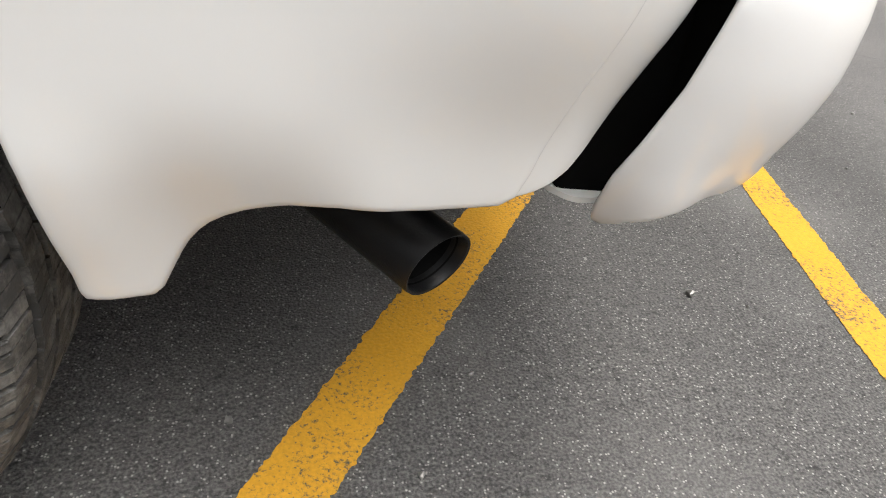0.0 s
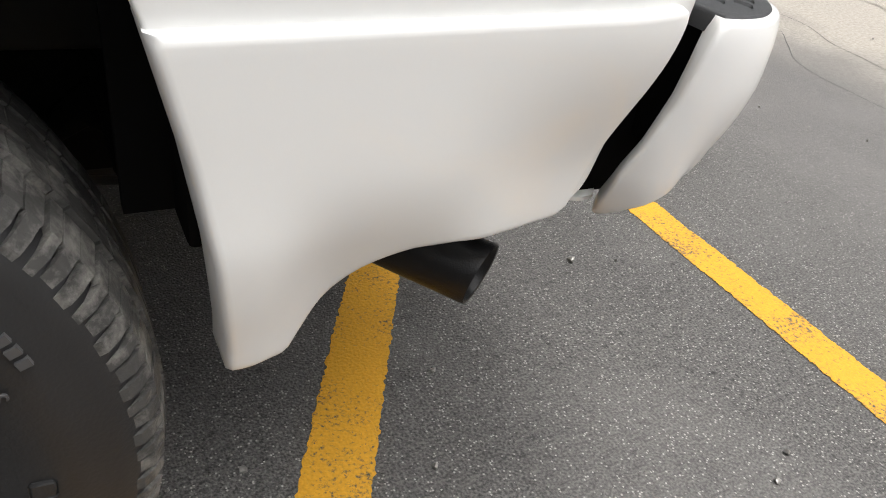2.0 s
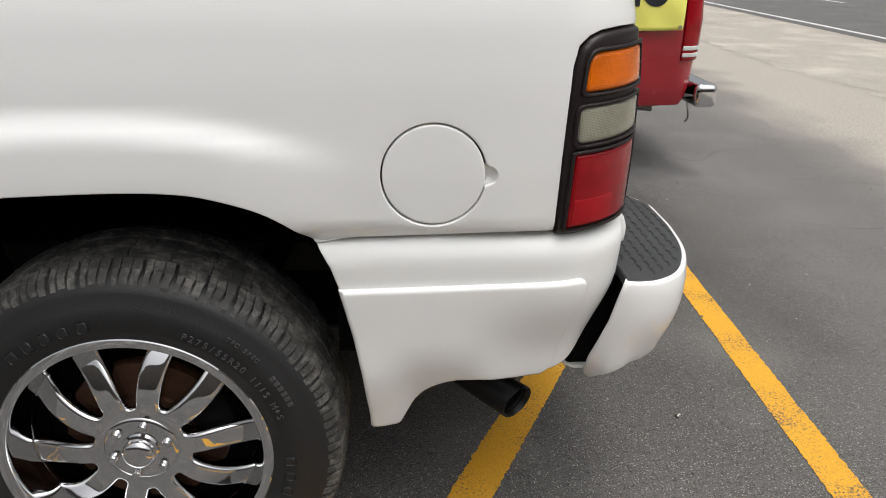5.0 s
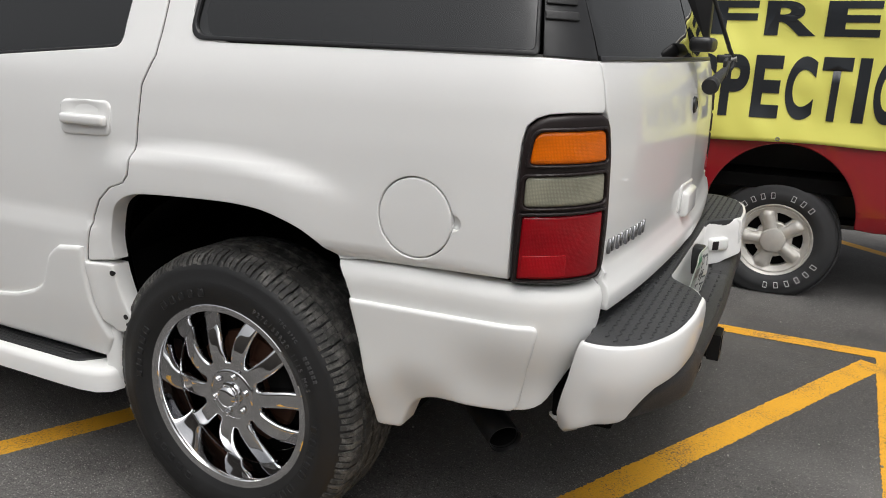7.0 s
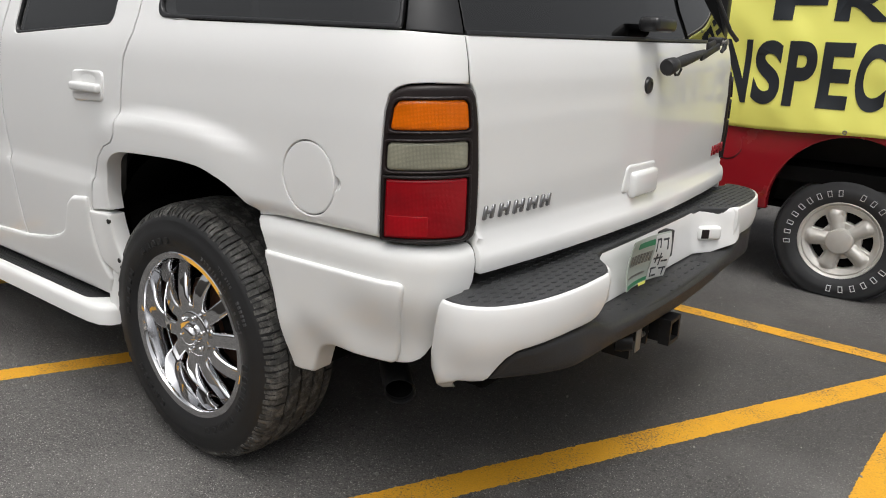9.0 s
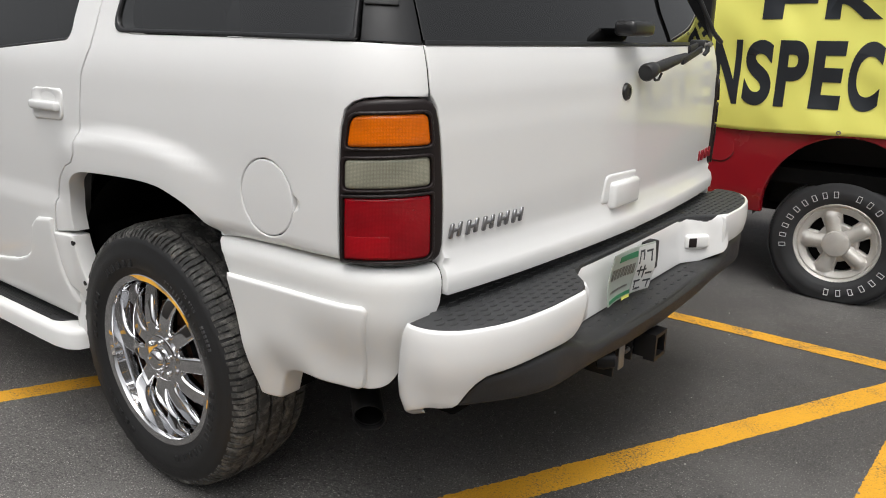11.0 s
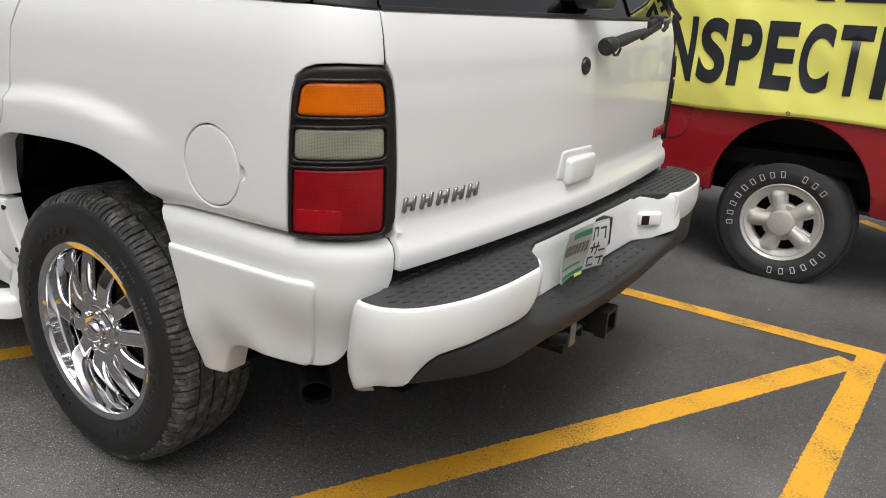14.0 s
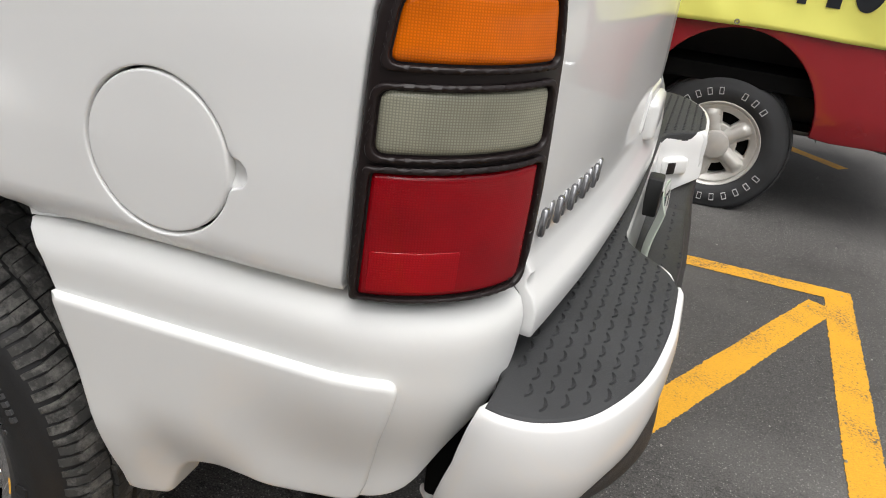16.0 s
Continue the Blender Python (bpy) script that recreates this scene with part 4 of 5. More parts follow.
def bx(x):
    """Arc length at a place x along the end of the bumper."""
    k = int(np.argmax(BUMP.p[:, 0] > 1.15))
    return float(np.interp(x, BUMP.p[:k + 1, 0], BUMP.s[:k + 1]))


def by(y):
    """Arc length at a place y along its back."""
    a = int(np.argmax(BUMP.p[:, 0] > 1.05))
    k = len(b_left)
    return float(np.interp(y, BUMP.p[a:k, 1], BUMP.s[a:k]))


BUMPER = thing("rear_bumper", "white rear bumper with black step pads and lower valance", "")
BUMPER.parent = SUV
white_end = [(0.198, 0.7645), (0.187, 0.724), (0.175, 0.675), (0.154, 0.62), (0.136, 0.580), (0.122, 0.535), (0.119, 0.512), (0.126, 0.508), (0.16, 0.534), (0.20, 0.553), (0.24, 0.562), (0.29, 0.563)] + \
    spline([(0.332, 0.567), (0.348, 0.576), (0.363, 0.597), (0.388, 0.632), (0.412, 0.647), (by(0.23), 0.654), (by(0.34), 0.657), (by(0.43), 0.654), (by(0.465), 0.662), (by(0.487), 0.684), (by(0.502), 0.72)], 0.015) + [(by(0.512), 0.7645)]
part("bumper_end", panel(BUMP, white_end, thick=0.03, r=0.006, step=0.016), M_WHITE, BUMPER, "white painted bumper end")
k = next(i for i, q in enumerate(white_end) if q[0] > by(0.34))
right_end = white_end[:k] + [(by(0.36), 0.657), (by(0.50), 0.655), (by(0.545), 0.652), (by(0.545), 0.7645)]
part("bumper_end", panel(BUMP, bm_mirror(right_end), thick=0.03, r=0.0025, step=0.03), M_WHITE, BUMPER, "white painted bumper end")
# dark box added to stand in for the shade in the bumper gap
part("gap_shade_box", box(0.885, 1.03, 0.148, 0.26, 0.524, 0.74, 0.01), M_DARK, BUMPER)
part("bottom_return", slab(round_poly([(0.874, 0.162), (0.900, 0.134), (0.925, 0.134), (0.950, 0.165), (0.93, 0.195)], 0.012), 0.524, 0.530), M_WHITE2, BUMPER)


def valance_bulge(s, z):
    near = bumper_bulge(s, z)
    far = np.interp(z, [0.40, 0.45, 0.49, 0.53, 0.58, 0.64], [-0.16, -0.08, -0.035, -0.008, 0.004, -0.004])
    k = np.minimum(np.asarray(s), B_LEN - np.asarray(s))
    w = smooth(k, by(0.12), by(0.38))
    return near * (1 - w) + far * w


VAL = Skin(b_full, valance_bulge, 0.0)
B_MID = B_LEN / 2
valance_low = spline([(0.340, 0.566), (by(0.15), 0.560), (by(0.24), 0.556), (by(0.39), 0.548), (by(0.60), 0.536), (by(0.80), 0.522), (B_MID, 0.515)], 0.03)
valance_top = spline([(0.333, 0.569), (0.350, 0.576), (0.366, 0.594), (0.391, 0.628), (0.414, 0.643), (by(0.23), 0.650), (by(0.34), 0.653), (by(0.43), 0.649), (by(0.49), 0.634), (by(0.55), 0.612), (by(0.65), 0.600), (by(0.90), 0.594), (B_MID, 0.594)], 0.02)
part("valance", panel(VAL, valance_low + bm_mirror(valance_low)[1:] + (valance_top + bm_mirror(valance_top)[1:])[::-1], off=-0.002, thick=0.06, r=0.020, step=0.02), M_BLACK, BUMPER, "black plastic lower valance")

edge_s = np.linspace(bx(0.966), by(0.505), 50)
edge = BUMP.at(edge_s, 0.765 + 0 * edge_s, -0.008)[0]
half = [(0.972, 0.13)] + [(float(q[0]), float(q[1])) for q in edge] + spline([(1.142, 0.545), (1.125, 0.572), (1.095, 0.602), (1.062, 0.645), (1.05, 0.70)], 0.015)
pad = half + [(x, 2 * YB - y) for x, y in half[::-1]] + [(0.93, 2 * YB - 0.16), (0.93, 0.16)]
PAD = part("step_pad", slab(pad, 0.745, 0.768, 0.006), M_PAD, BUMPER, "grey-black rubber step pad with raised scale pattern", angle=30)
part("pad_support", slab([(x, y) for x, y in [(0.97, 0.15), (1.0, 0.09), (1.09, 0.16), (1.13, 0.35), (1.12, 0.52), (1.03, 0.66), (1.03, 1.45), (1.11, 1.60), (1.13, 1.75), (1.09, 1.92), (1.0, 1.99), (0.97, 1.93)]], 0.60, 0.745), M_DARK, BUMPER)
step_low = [(1.045, 0.60), (1.100, 0.575), (1.140, 0.545), (1.158, 0.565), (1.163, 0.70), (1.172, YC), (1.163, 1.34), (1.155, 1.455), (1.045, 1.455)]
LOW = part("lower_step", slab(step_low, 0.575, 0.597, 0.01), M_BLACK, BUMPER, "black rubber lower step with raised scale pattern")


def scale_mark(x, y, z, r, turn):
    """One raised crescent of the step pattern."""
    verts, faces = [], []
    n = 8
    for i in range(n + 1):
        a = math.pi * (0.22 + 0.56 * i / n)
        w = 0.0030 * math.sin(math.pi * min(1, max(0, i / n))) + 0.0008
        for rr, h in ((r - w * 1.3, 0.0), (r, 0.0032), (r + 0.0012, 0.0)):
            q = Vector((math.cos(a) * rr, math.sin(a) * rr, h))
            q.rotate(Euler((0, 0, turn)))
            verts.append((x + q.x, y + q.y, z + q.z))
    for i in range(n):
        for k in range(2):
            faces.append((3 * i + k, 3 * i + k + 1, 3 * i + 3 + k + 1, 3 * i + 3 + k))
    return verts, faces


def scales(outline, z, parent, pitch=(0.044, 0.038), r=0.0175, margin=0.02):
    poly = np.array(outline)
    lo, hi = poly.min(0), poly.max(0)
    verts, faces = [], []
    row = 0
    x = lo[0]
    while x < hi[0]:
        y = lo[1] + (row % 2) * pitch[1] / 2
        while y < hi[1]:
            p = np.array([[x, y]])
            if inside(p, poly)[0] and edge_distance(p, [poly])[0] > margin:
                v, f = scale_mark(x, y, z, r, radians(-90))
                faces += [tuple(i + len(verts) for i in q) for q in f]
                verts += v
            y += pitch[1]
        x += pitch[0] / 2
        row += 1
    bm = from_lists(verts, faces)
    bmesh.ops.recalc_face_normals(bm, faces=bm.faces[:])
    ob = part("scale_pattern", bm, M_PAD, parent, "raised scale-shaped grip marks")
    ob["kind"] = "stuff"


scales(pad, 0.7675, BUMPER)
scales(step_low, 0.5965, BUMPER, (0.07, 0.06))

# white middle of the bumper behind the plate
mid = [(1.155, 0.548), (1.135, 0.578), (1.095, 0.605), (1.06, 0.645), (1.053, 0.72), (1.053, 1.36), (1.060, 1.45), (1.090, 1.502), (1.122, 1.535), (1.148, 1.556), (1.167, 1.572), (1.1705, 1.61)]
MID = Skin(spline(mid, 0.02), lambda s, z: np.interp(z, [0.59, 0.70, 0.75, 0.766], [0.012, 0.0, 0.0, -0.008]), 0.0)
part("bumper_middle", panel(MID, [(0.005, 0.735), (0.03, 0.675), (0.08, 0.625), (0.15, 0.598), (float(MID.s[-1]) - 0.13, 0.600), (float(MID.s[-1]) - 0.06, 0.625), (float(MID.s[-1]) - 0.002, 0.650), (float(MID.s[-1]) - 0.002, 0.7665), (0.005, 0.7665)], thick=0.02, r=0.004, step=0.03), M_WHITE, BUMPER, "white recessed middle of the bumper")

# licence plate
PLATE = thing("licence_plate", "bent white and green licence plate with stickers", "licence plate")
pm = Matrix.Translation((1.088, 0.938, 0.694)) @ pose(0, 0, 0, -4, 2, 0)
PLATE.matrix_world = pm
pl = box(-0.0015, 0.0015, -0.1525, 0.1525, -0.076, 0.076, 0.0)
bmesh.ops.subdivide_edges(pl, edges=pl.edges[:], cuts=10, use_grid_fill=True)
bend = lambda y, z: 0.012 * (y / 0.15) ** 2 + 0.006 * math.sin(z * 30 + y * 9)
for v in pl.verts:
    v.co.x += bend(v.co.y, v.co.z)
part("plate_sheet", pl, M_PLATE, PLATE)


def plate_bar(name, y0, y1, z0, z1, mat, x=0.003):
    b = box(x - 0.0005, x + 0.0006, y0, y1, z0, z1, 0.0)
    bmesh.ops.subdivide_edges(b, edges=b.edges[:], cuts=4, use_grid_fill=True)
    for v in b.verts:
        v.co.x += bend(v.co.y, v.co.z)
    part(name, b, mat, PLATE)


plate_bar("green_band", -0.10, 0.03, 0.046, 0.064, M_GREEN)
plate_bar("green_band", -0.145, 0.03, -0.070, -0.060, M_GREEN)
for k in range(7):
    y = -0.135 + 0.024 * k
    plate_bar("character_bar", y, y + 0.005, -0.006, 0.028, M_STEEL)
    plate_bar("character_bar", y + 0.010, y + 0.014, -0.006, 0.028, M_STEEL)
    if k < 6:
        plate_bar("small_print_bar", y, y + 0.02, -0.044, -0.038, M_STEEL)
plate_bar("white_sticker", 0.036, 0.148, -0.072, 0.072, M_PAPER, 0.0035)
for k, (a, b, c, d) in enumerate(((0.045, 0.05, 0.02, 0.062), (0.05, 0.075, 0.056, 0.062), (0.07, 0.075, 0.03, 0.056), (0.09, 0.13, 0.052, 0.058), (0.12, 0.126, 0.02, 0.052), (0.045, 0.1, -0.006, 0.0), (0.06, 0.066, -0.02, 0.012), (0.085, 0.09, -0.03, 0.012), (0.1, 0.135, -0.02, -0.014), (0.045, 0.08, -0.04, -0.034), (0.05, 0.056, -0.066, -0.04), (0.06, 0.09, -0.066, -0.06), (0.1, 0.14, -0.045, -0.039), (0.125, 0.131, -0.068, -0.045))):
    plate_bar("print_bar", a, b, c, d, M_INK, 0.0045)
plate_bar("yellow_tab", -0.03, 0.03, -0.083, -0.074, M_BANNER)
part("plate_mount", box(1.052, 1.088, 1.10, 1.165, 0.655, 0.748, 0.006), M_BLACK, BUMPER, "black plate holder block")
BEZEL = part("plate_lamp", moved(box(-0.02, 0.013, -0.046, 0.046, -0.025, 0.025, 0.011, 3), pose(1.096, 1.492, 0.676, 0, 0, -42)), M_WHITE2, BUMPER, "white bezel of the plate lamp")
part("lamp_slot", moved(box(0.006, 0.0145, -0.036, -0.004, -0.019, 0.016, 0.004, 2), pose(1.096, 1.492, 0.676, 0, 0, -42)), M_HOUSING, BEZEL, "dark plate lamp lens")

# hitch
HITCH = thing("tow_hitch", "black square receiver hitch with wiring socket under the bumper", "", (1.1, 0.99, 0.45))
HITCH.parent = SUV
rel = lambda bm: moved(bm, Matrix.Translation((-1.1, -0.99, -0.45)))
ringsq = [(0.037, 0.037), (-0.037, 0.037), (-0.037, -0.037), (0.037, -0.037)]
v, f = [], []
for x, k in ((0.85, 1.0), (1.15, 1.0), (1.152, 1.14), (1.188, 1.14), (1.188, 0.8), (0.95, 0.8)):
    v += [(x, 0.99 + a * k, 0.470 + b * k) for a, b in ringsq]
for i in range(5):
    f += [(4 * i + j, 4 * i + (j + 1) % 4, 4 * i + 4 + (j + 1) % 4, 4 * i + 4 + j) for j in range(4)]
rx = from_lists(v, f)
bmesh.ops.recalc_face_normals(rx, faces=rx.faces[:])
part("receiver_tube", rel(rx), M_MATT, HITCH, flat=True)
part("cross_tube", rel(tube([(0.98, 0.45, 0.50), (0.98, 1.55, 0.50)], 0.035, 16)), M_MATT, HITCH)
part("gusset", rel(box(1.02, 1.12, 0.93, 0.945, 0.42, 0.56, 0.003)), M_MATT, HITCH)
part("socket_bracket", rel(box(1.04, 1.13, 0.78, 0.79, 0.42, 0.54, 0.003)), M_MATT, HITCH)
part("socket_plate", rel(box(1.146, 1.151, 0.775, 0.812, 0.450, 0.528, 0.003)), M_STEEL, HITCH, "bare steel socket cover")
part("wiring_socket", rel(moved(lathe([(0.0, 0.0), (0.03, 0.0), (0.032, 0.02), (0.025, 0.05), (0.0, 0.05)], 20), Matrix.Translation((1.10, 0.735, 0.490)) @ pose(0, 0, 0, 0, 0, -60))), M_MATT, HITCH)
part("pin", rel(tube([(1.11, 0.90, 0.455), (1.11, 1.06, 0.455)], 0.008, 10)), M_STEEL, HITCH)

# exhaust
EX = thing("exhaust_pipe", "matt black angled exhaust tip below the skirt", "", (0.6, 0.3, 0.46))
EX.parent = SUV
d = Vector((0.72, -0.62, -0.21)).normalized()
mouth = Vector((0.58, -0.76, -0.22)).normalized()
tip = Vector((0.782, 0.132, 0.442))
start = tip - d * 0.42
side = d.cross(Vector((0, 0, 1))).normalized()
upv = side.cross(d)
v, f = [], []
N = 40
for r, back in ((0.036, 0.42), (0.0385, 0.30), (0.040, 0.14), (0.041, 0.02), (0.0413, 0.004), (0.0405, 0.0), (0.0380, 0.001), (0.0362, 0.006), (0.0355, 0.02)):
    for k in range(N):
        a = 2 * math.pi * k / N
        q = tip + (side * math.cos(a) + upv * math.sin(a)) * r
        cut = mouth.dot(q - tip) / mouth.dot(d)
        q = q - d * (back + (cut if back < 0.2 else 0.0))
        v.append(tuple(q - Vector((0.6, 0.3, 0.46))))
for i in range(8):
    f += [(i * N + k, i * N + (k + 1) % N, (i + 1) * N + (k + 1) % N, (i + 1) * N + k) for k in range(N)]
tp = from_lists(v, f)
bmesh.ops.recalc_face_normals(tp, faces=tp.faces[:])
part("exhaust_tip", tp, M_MATT, EX)
v, f = [], []
for r, back in ((0.0358, 0.012), (0.0350, 0.20), (0.030, 0.25), (0.001, 0.26)):
    for k in range(N):
        a = 2 * math.pi * k / N
        q = tip + (side * math.cos(a) + upv * math.sin(a)) * r
        cut = mouth.dot(q - tip) / mouth.dot(d)
        v.append(tuple(q - d * (back + (cut if back < 0.1 else 0.0)) - Vector((0.6, 0.3, 0.46))))
for i in range(3):
    f += [(i * N + k, i * N + (k + 1) % N, (i + 1) * N + (k + 1) % N, (i + 1) * N + k) for k in range(N)]
part("pipe_bore", from_lists(v, f), M_DARK, EX)
part("tail_pipe", moved(tube([tuple(start + d * 0.02), tuple(start - d * 0.1), (0.35, 0.48, 0.52), (0.0, 0.55, 0.62), (-0.4, 0.55, 0.5)], 0.03, 16), Matrix.Translation((-0.6, -0.3, -0.46))), M_DARK, EX)

# ---- tailgate fittings ----
def on_gate(y, z, off=0.0):
    k = len(left_line)
    s = float(np.interp(y, BODY.p[k - 28:k, 1], BODY.s[k - 28:k])) if y <= YC else S_LEN - float(np.interp(2 * YC - y, BODY.p[k - 28:k, 1], BODY.s[k - 28:k]))
    p, n = BODY.at(s, z, off)
    return Vector(p), Vector(n), s


p, n, s = on_gate(0.965, 1.218)
LOCK = part("gate_lock", moved(lathe([(0.0, -0.006), (0.012, -0.006), (0.013, -0.009), (0.022, -0.007), (0.026, 0.0), (0.026, 0.006)], 28), Matrix.Translation(p) @ pose(0, 0, 0, 0, 0, 88)), M_TRIM, SUV, "black round tailgate lock")
HX, HN, hs = on_gate(0.955, 0.935)
GH = part("gate_handle", panel(BODY, round_poly([(hs - 0.112, 0.902), (hs + 0.095, 0.892), (hs + 0.115, 0.986), (hs - 0.090, 0.990)], 0.02), off=0.005, thick=0.02, r=0.010, step=0.015), M_WHITE, SUV, "white tailgate handle surround")
part("handle_grip", moved(box(-0.02, 0.017, -0.078, 0.096, -0.044, 0.034, 0.013, 4), Matrix.Translation((HX.x + 0.007, HX.y + 0.012, 0.930))), M_WHITE, GH)


def badge(y0, y1, z, h, count, mat, label, slant=0.25):
    root = thing("badge", label, "")
    root.parent = SUV
    w = (y1 - y0) / count
    for i in range(count):
        y = y0 + w * (i + 0.5)
        p, n, s = on_gate(y, z)
        bars = joined(box(-0.002, 0.006, -w * 0.42, -w * 0.22, -h / 2, h / 2, 0.002, 1), box(-0.002, 0.006, w * 0.12, w * 0.34, -h / 2, h / 2, 0.002, 1), box(-0.002, 0.005, -w * 0.3, w * 0.2, -h * 0.12, h * 0.12, 0.002, 1))
        for v in bars.verts:
            v.co.y += v.co.z * slant
        part("badge_bar", moved(bars, Matrix.Translation(p)), mat, root)
    return root


badge(0.190, 0.465, 0.945, 0.033, 5, M_CHROME2, "chrome nameplate on the tailgate, drawn as plain bars")
badge(1.72, 1.91, 0.942, 0.038, 3, M_LOGORED, "red maker's badge on the tailgate, drawn as plain bars", 0.0)

WIPER = thing("rear_wiper", "black rear wiper arm and motor cover on the tailgate glass", "")
WIPER.parent = SUV
part("pivot_cover", moved(box(-0.02, 0.030, -0.022, 0.022, -0.012, 0.016, 0.008, 3), Matrix.Translation((1.035, 1.47, 1.350))), M_BLACK, WIPER)
part("pivot_nut", tube([(1.045, 1.462, 1.345), (1.083, 1.462, 1.352)], 0.010, 12), M_STEEL, WIPER, "bare steel pivot nut")
part("arm_head", tube([(1.072, 1.462, 1.362), (1.074, 1.458, 1.330), (1.068, 1.448, 1.318)], [0.007, 0.008, 0.007], 10), M_BLACK, WIPER)
part("arm_channel", joined(moved(box(-0.005, 0.005, -0.095, 0.095, -0.011, 0.011, 0.003), pose(1.066, 1.345, 1.318, 11, 0, 3)), moved(box(-0.012, 0.0, -0.04, 0.04, -0.014, 0.014, 0.005), pose(1.062, 1.375, 1.338, 8, 0, 3))), M_BLACK, WIPER)
part("wiper_arm", tube([(1.062, 1.300, 1.316), (1.062, 1.22, 1.304), (1.060, 1.13, 1.290), (1.056, 1.035, 1.276)], [0.010, 0.015, 0.018, 0.016], 14), M_BLACK, WIPER)
part("wiper_collar", tube([(1.0568, 1.075, 1.281), (1.0565, 1.060, 1.279), (1.056, 1.018, 1.272), (1.055, 1.012, 1.271)], [0.017, 0.023, 0.026, 0.022], 16), M_BLACK, WIPER)
part("washer_hose", tube([(1.056, 1.07, 1.262), (1.056, 1.085, 1.248), (1.056, 1.11, 1.248), (1.056, 1.13, 1.266)], 0.004, 8), M_BLACK, WIPER)
part("wiper_blade", tube([(1.05, 1.66, 1.358), (1.04, 1.60, 1.39), (1.0, 1.54, 1.50), (0.95, 1.52, 1.62)], 0.008, 8), M_BLACK, WIPER)
part("washer_cover", moved(joined(box(-0.01, 0.055, -0.095, 0.05, -0.018, 0.024, 0.014, 3)), Matrix.Translation((1.005, 1.0, 1.39))), M_TRIM, WIPER)


# ---- wheels ----
def tyre_mesh(r, w, rim_r):
    prof = [(rim_r - 0.004, 0.026), (rim_r + 0.008, 0.016), (rim_r + 0.014, 0.012), (rim_r + 0.03, 0.006), (rim_r + 0.033, 0.004), (rim_r + 0.06, 0.001), (rim_r + 0.080, 0.0008), (rim_r + 0.083, 0.003), (r - 0.050, 0.005), (r - 0.036, 0.012), (r - 0.024, 0.024), (r - 0.016, 0.042), (r - 0.0105, 0.07), (r - 0.0095, w / 2)]
    prof = prof + [(a, w - b) for a, b in prof[::-1][1:]]
    return lathe(prof, 96)


def tread_mesh(r, w, lugs=True):
    """Blocks of tread in five rows with grooves and slits between."""
    verts, faces = [], []
    rows = [(0.034, 0.067, 132, 1), (0.077, 0.109, 132, 0), (0.119, 0.156, 132, 0), (0.166, 0.198, 132, 0), (0.208, 0.241, 132, 1)]
    for a, b, n, shoulder in rows:
        for i in range(n):
            jit = 0.15 * math.sin(i * 2.4)
            a0, a1 = 2 * math.pi * (i + 0.03 + jit * 0.1) / n, 2 * math.pi * (i + ((0.93, 0.95, 0.70)[i % 3] if shoulder else (0.975, 0.98, 0.975, 0.90)[i % 4])) / n
            skew = 0.012 if a < 0.13 else -0.012
            base = len(verts)
            top = r - (0.003 if shoulder else 0.0)
            zig = 0.0012 * (1 if i % 2 else -1)
            for ang in (a0, a1):
                for y in (a + (0 if shoulder and a < 0.1 else zig), b + (0 if shoulder and b > 0.2 else zig)):
                    k = ang + skew * (y - a) / (b - a)
                    rr = top - (0.007 if (shoulder and ((a < 0.05 and y == a) or (a > 0.2 and y > 0.235))) else 0.0)
                    for q in (r - 0.016, rr):
                        verts.append((q * math.cos(k), y, q * math.sin(k)))
            faces += [tuple(base + j for j in q) for q in ((1, 3, 7, 5), (0, 1, 5, 4), (2, 6, 7, 3), (0, 2, 3, 1), (4, 5, 7, 6))]
            if shoulder and lugs:
                side = -1 if a < 0.1 else 1
                fl = (lambda q: q) if side < 0 else (lambda q: w - q)
                base = len(verts)
                gap = (a1 - a0) * 0.10
                for ang in (a0 + gap, a1 - gap):
                    for rr, yy in ((r - 0.0095, 0.034), (r - 0.0195, 0.0205), (r - 0.029 - 0.0045 * ((i * 2) % 3), 0.0125), (r - 0.016, 0.045), (r - 0.026, 0.028), (r - 0.046, 0.0105)):
                        verts.append((rr * math.cos(ang), fl(yy), rr * math.sin(ang)))
                faces += [tuple(base + j for j in q) for q in ((0, 1, 7, 6), (1, 2, 8, 7), (2, 5, 11, 8), (0, 3, 4, 1), (1, 4, 5, 2), (6, 7, 10, 9), (7, 8, 11, 10))]
    bm = from_lists(verts, faces)
    bmesh.ops.recalc_face_normals(bm, faces=bm.faces[:])
    return bm


def wheel_dish(s, z):
    r = np.hypot(s, z)
    return -(0.044 - 0.006 * smooth(r, 0.07, 0.12) + 0.052 * np.maximum(0, (r - 0.11) / 0.128) ** 1.7)


W_FACE = Skin([(-0.3, 0.0), (0.3, 0.0)], wheel_dish, -0.3)


def spoke_edge(k, r, side):
    """Angle of one edge of spoke k at radius r; the spokes stand in pairs that bow apart."""
    t = (r - 0.05) / 0.20
    lean = 1 if k % 2 else -1
    mid = radians(59 + 72 * (k // 2) + 16.0 * lean) + lean * (0.09 * math.sin(math.pi * min(1, max(0, t))) - 0.05)
    return mid + side * (0.0215 + 0.0065 * t) / r


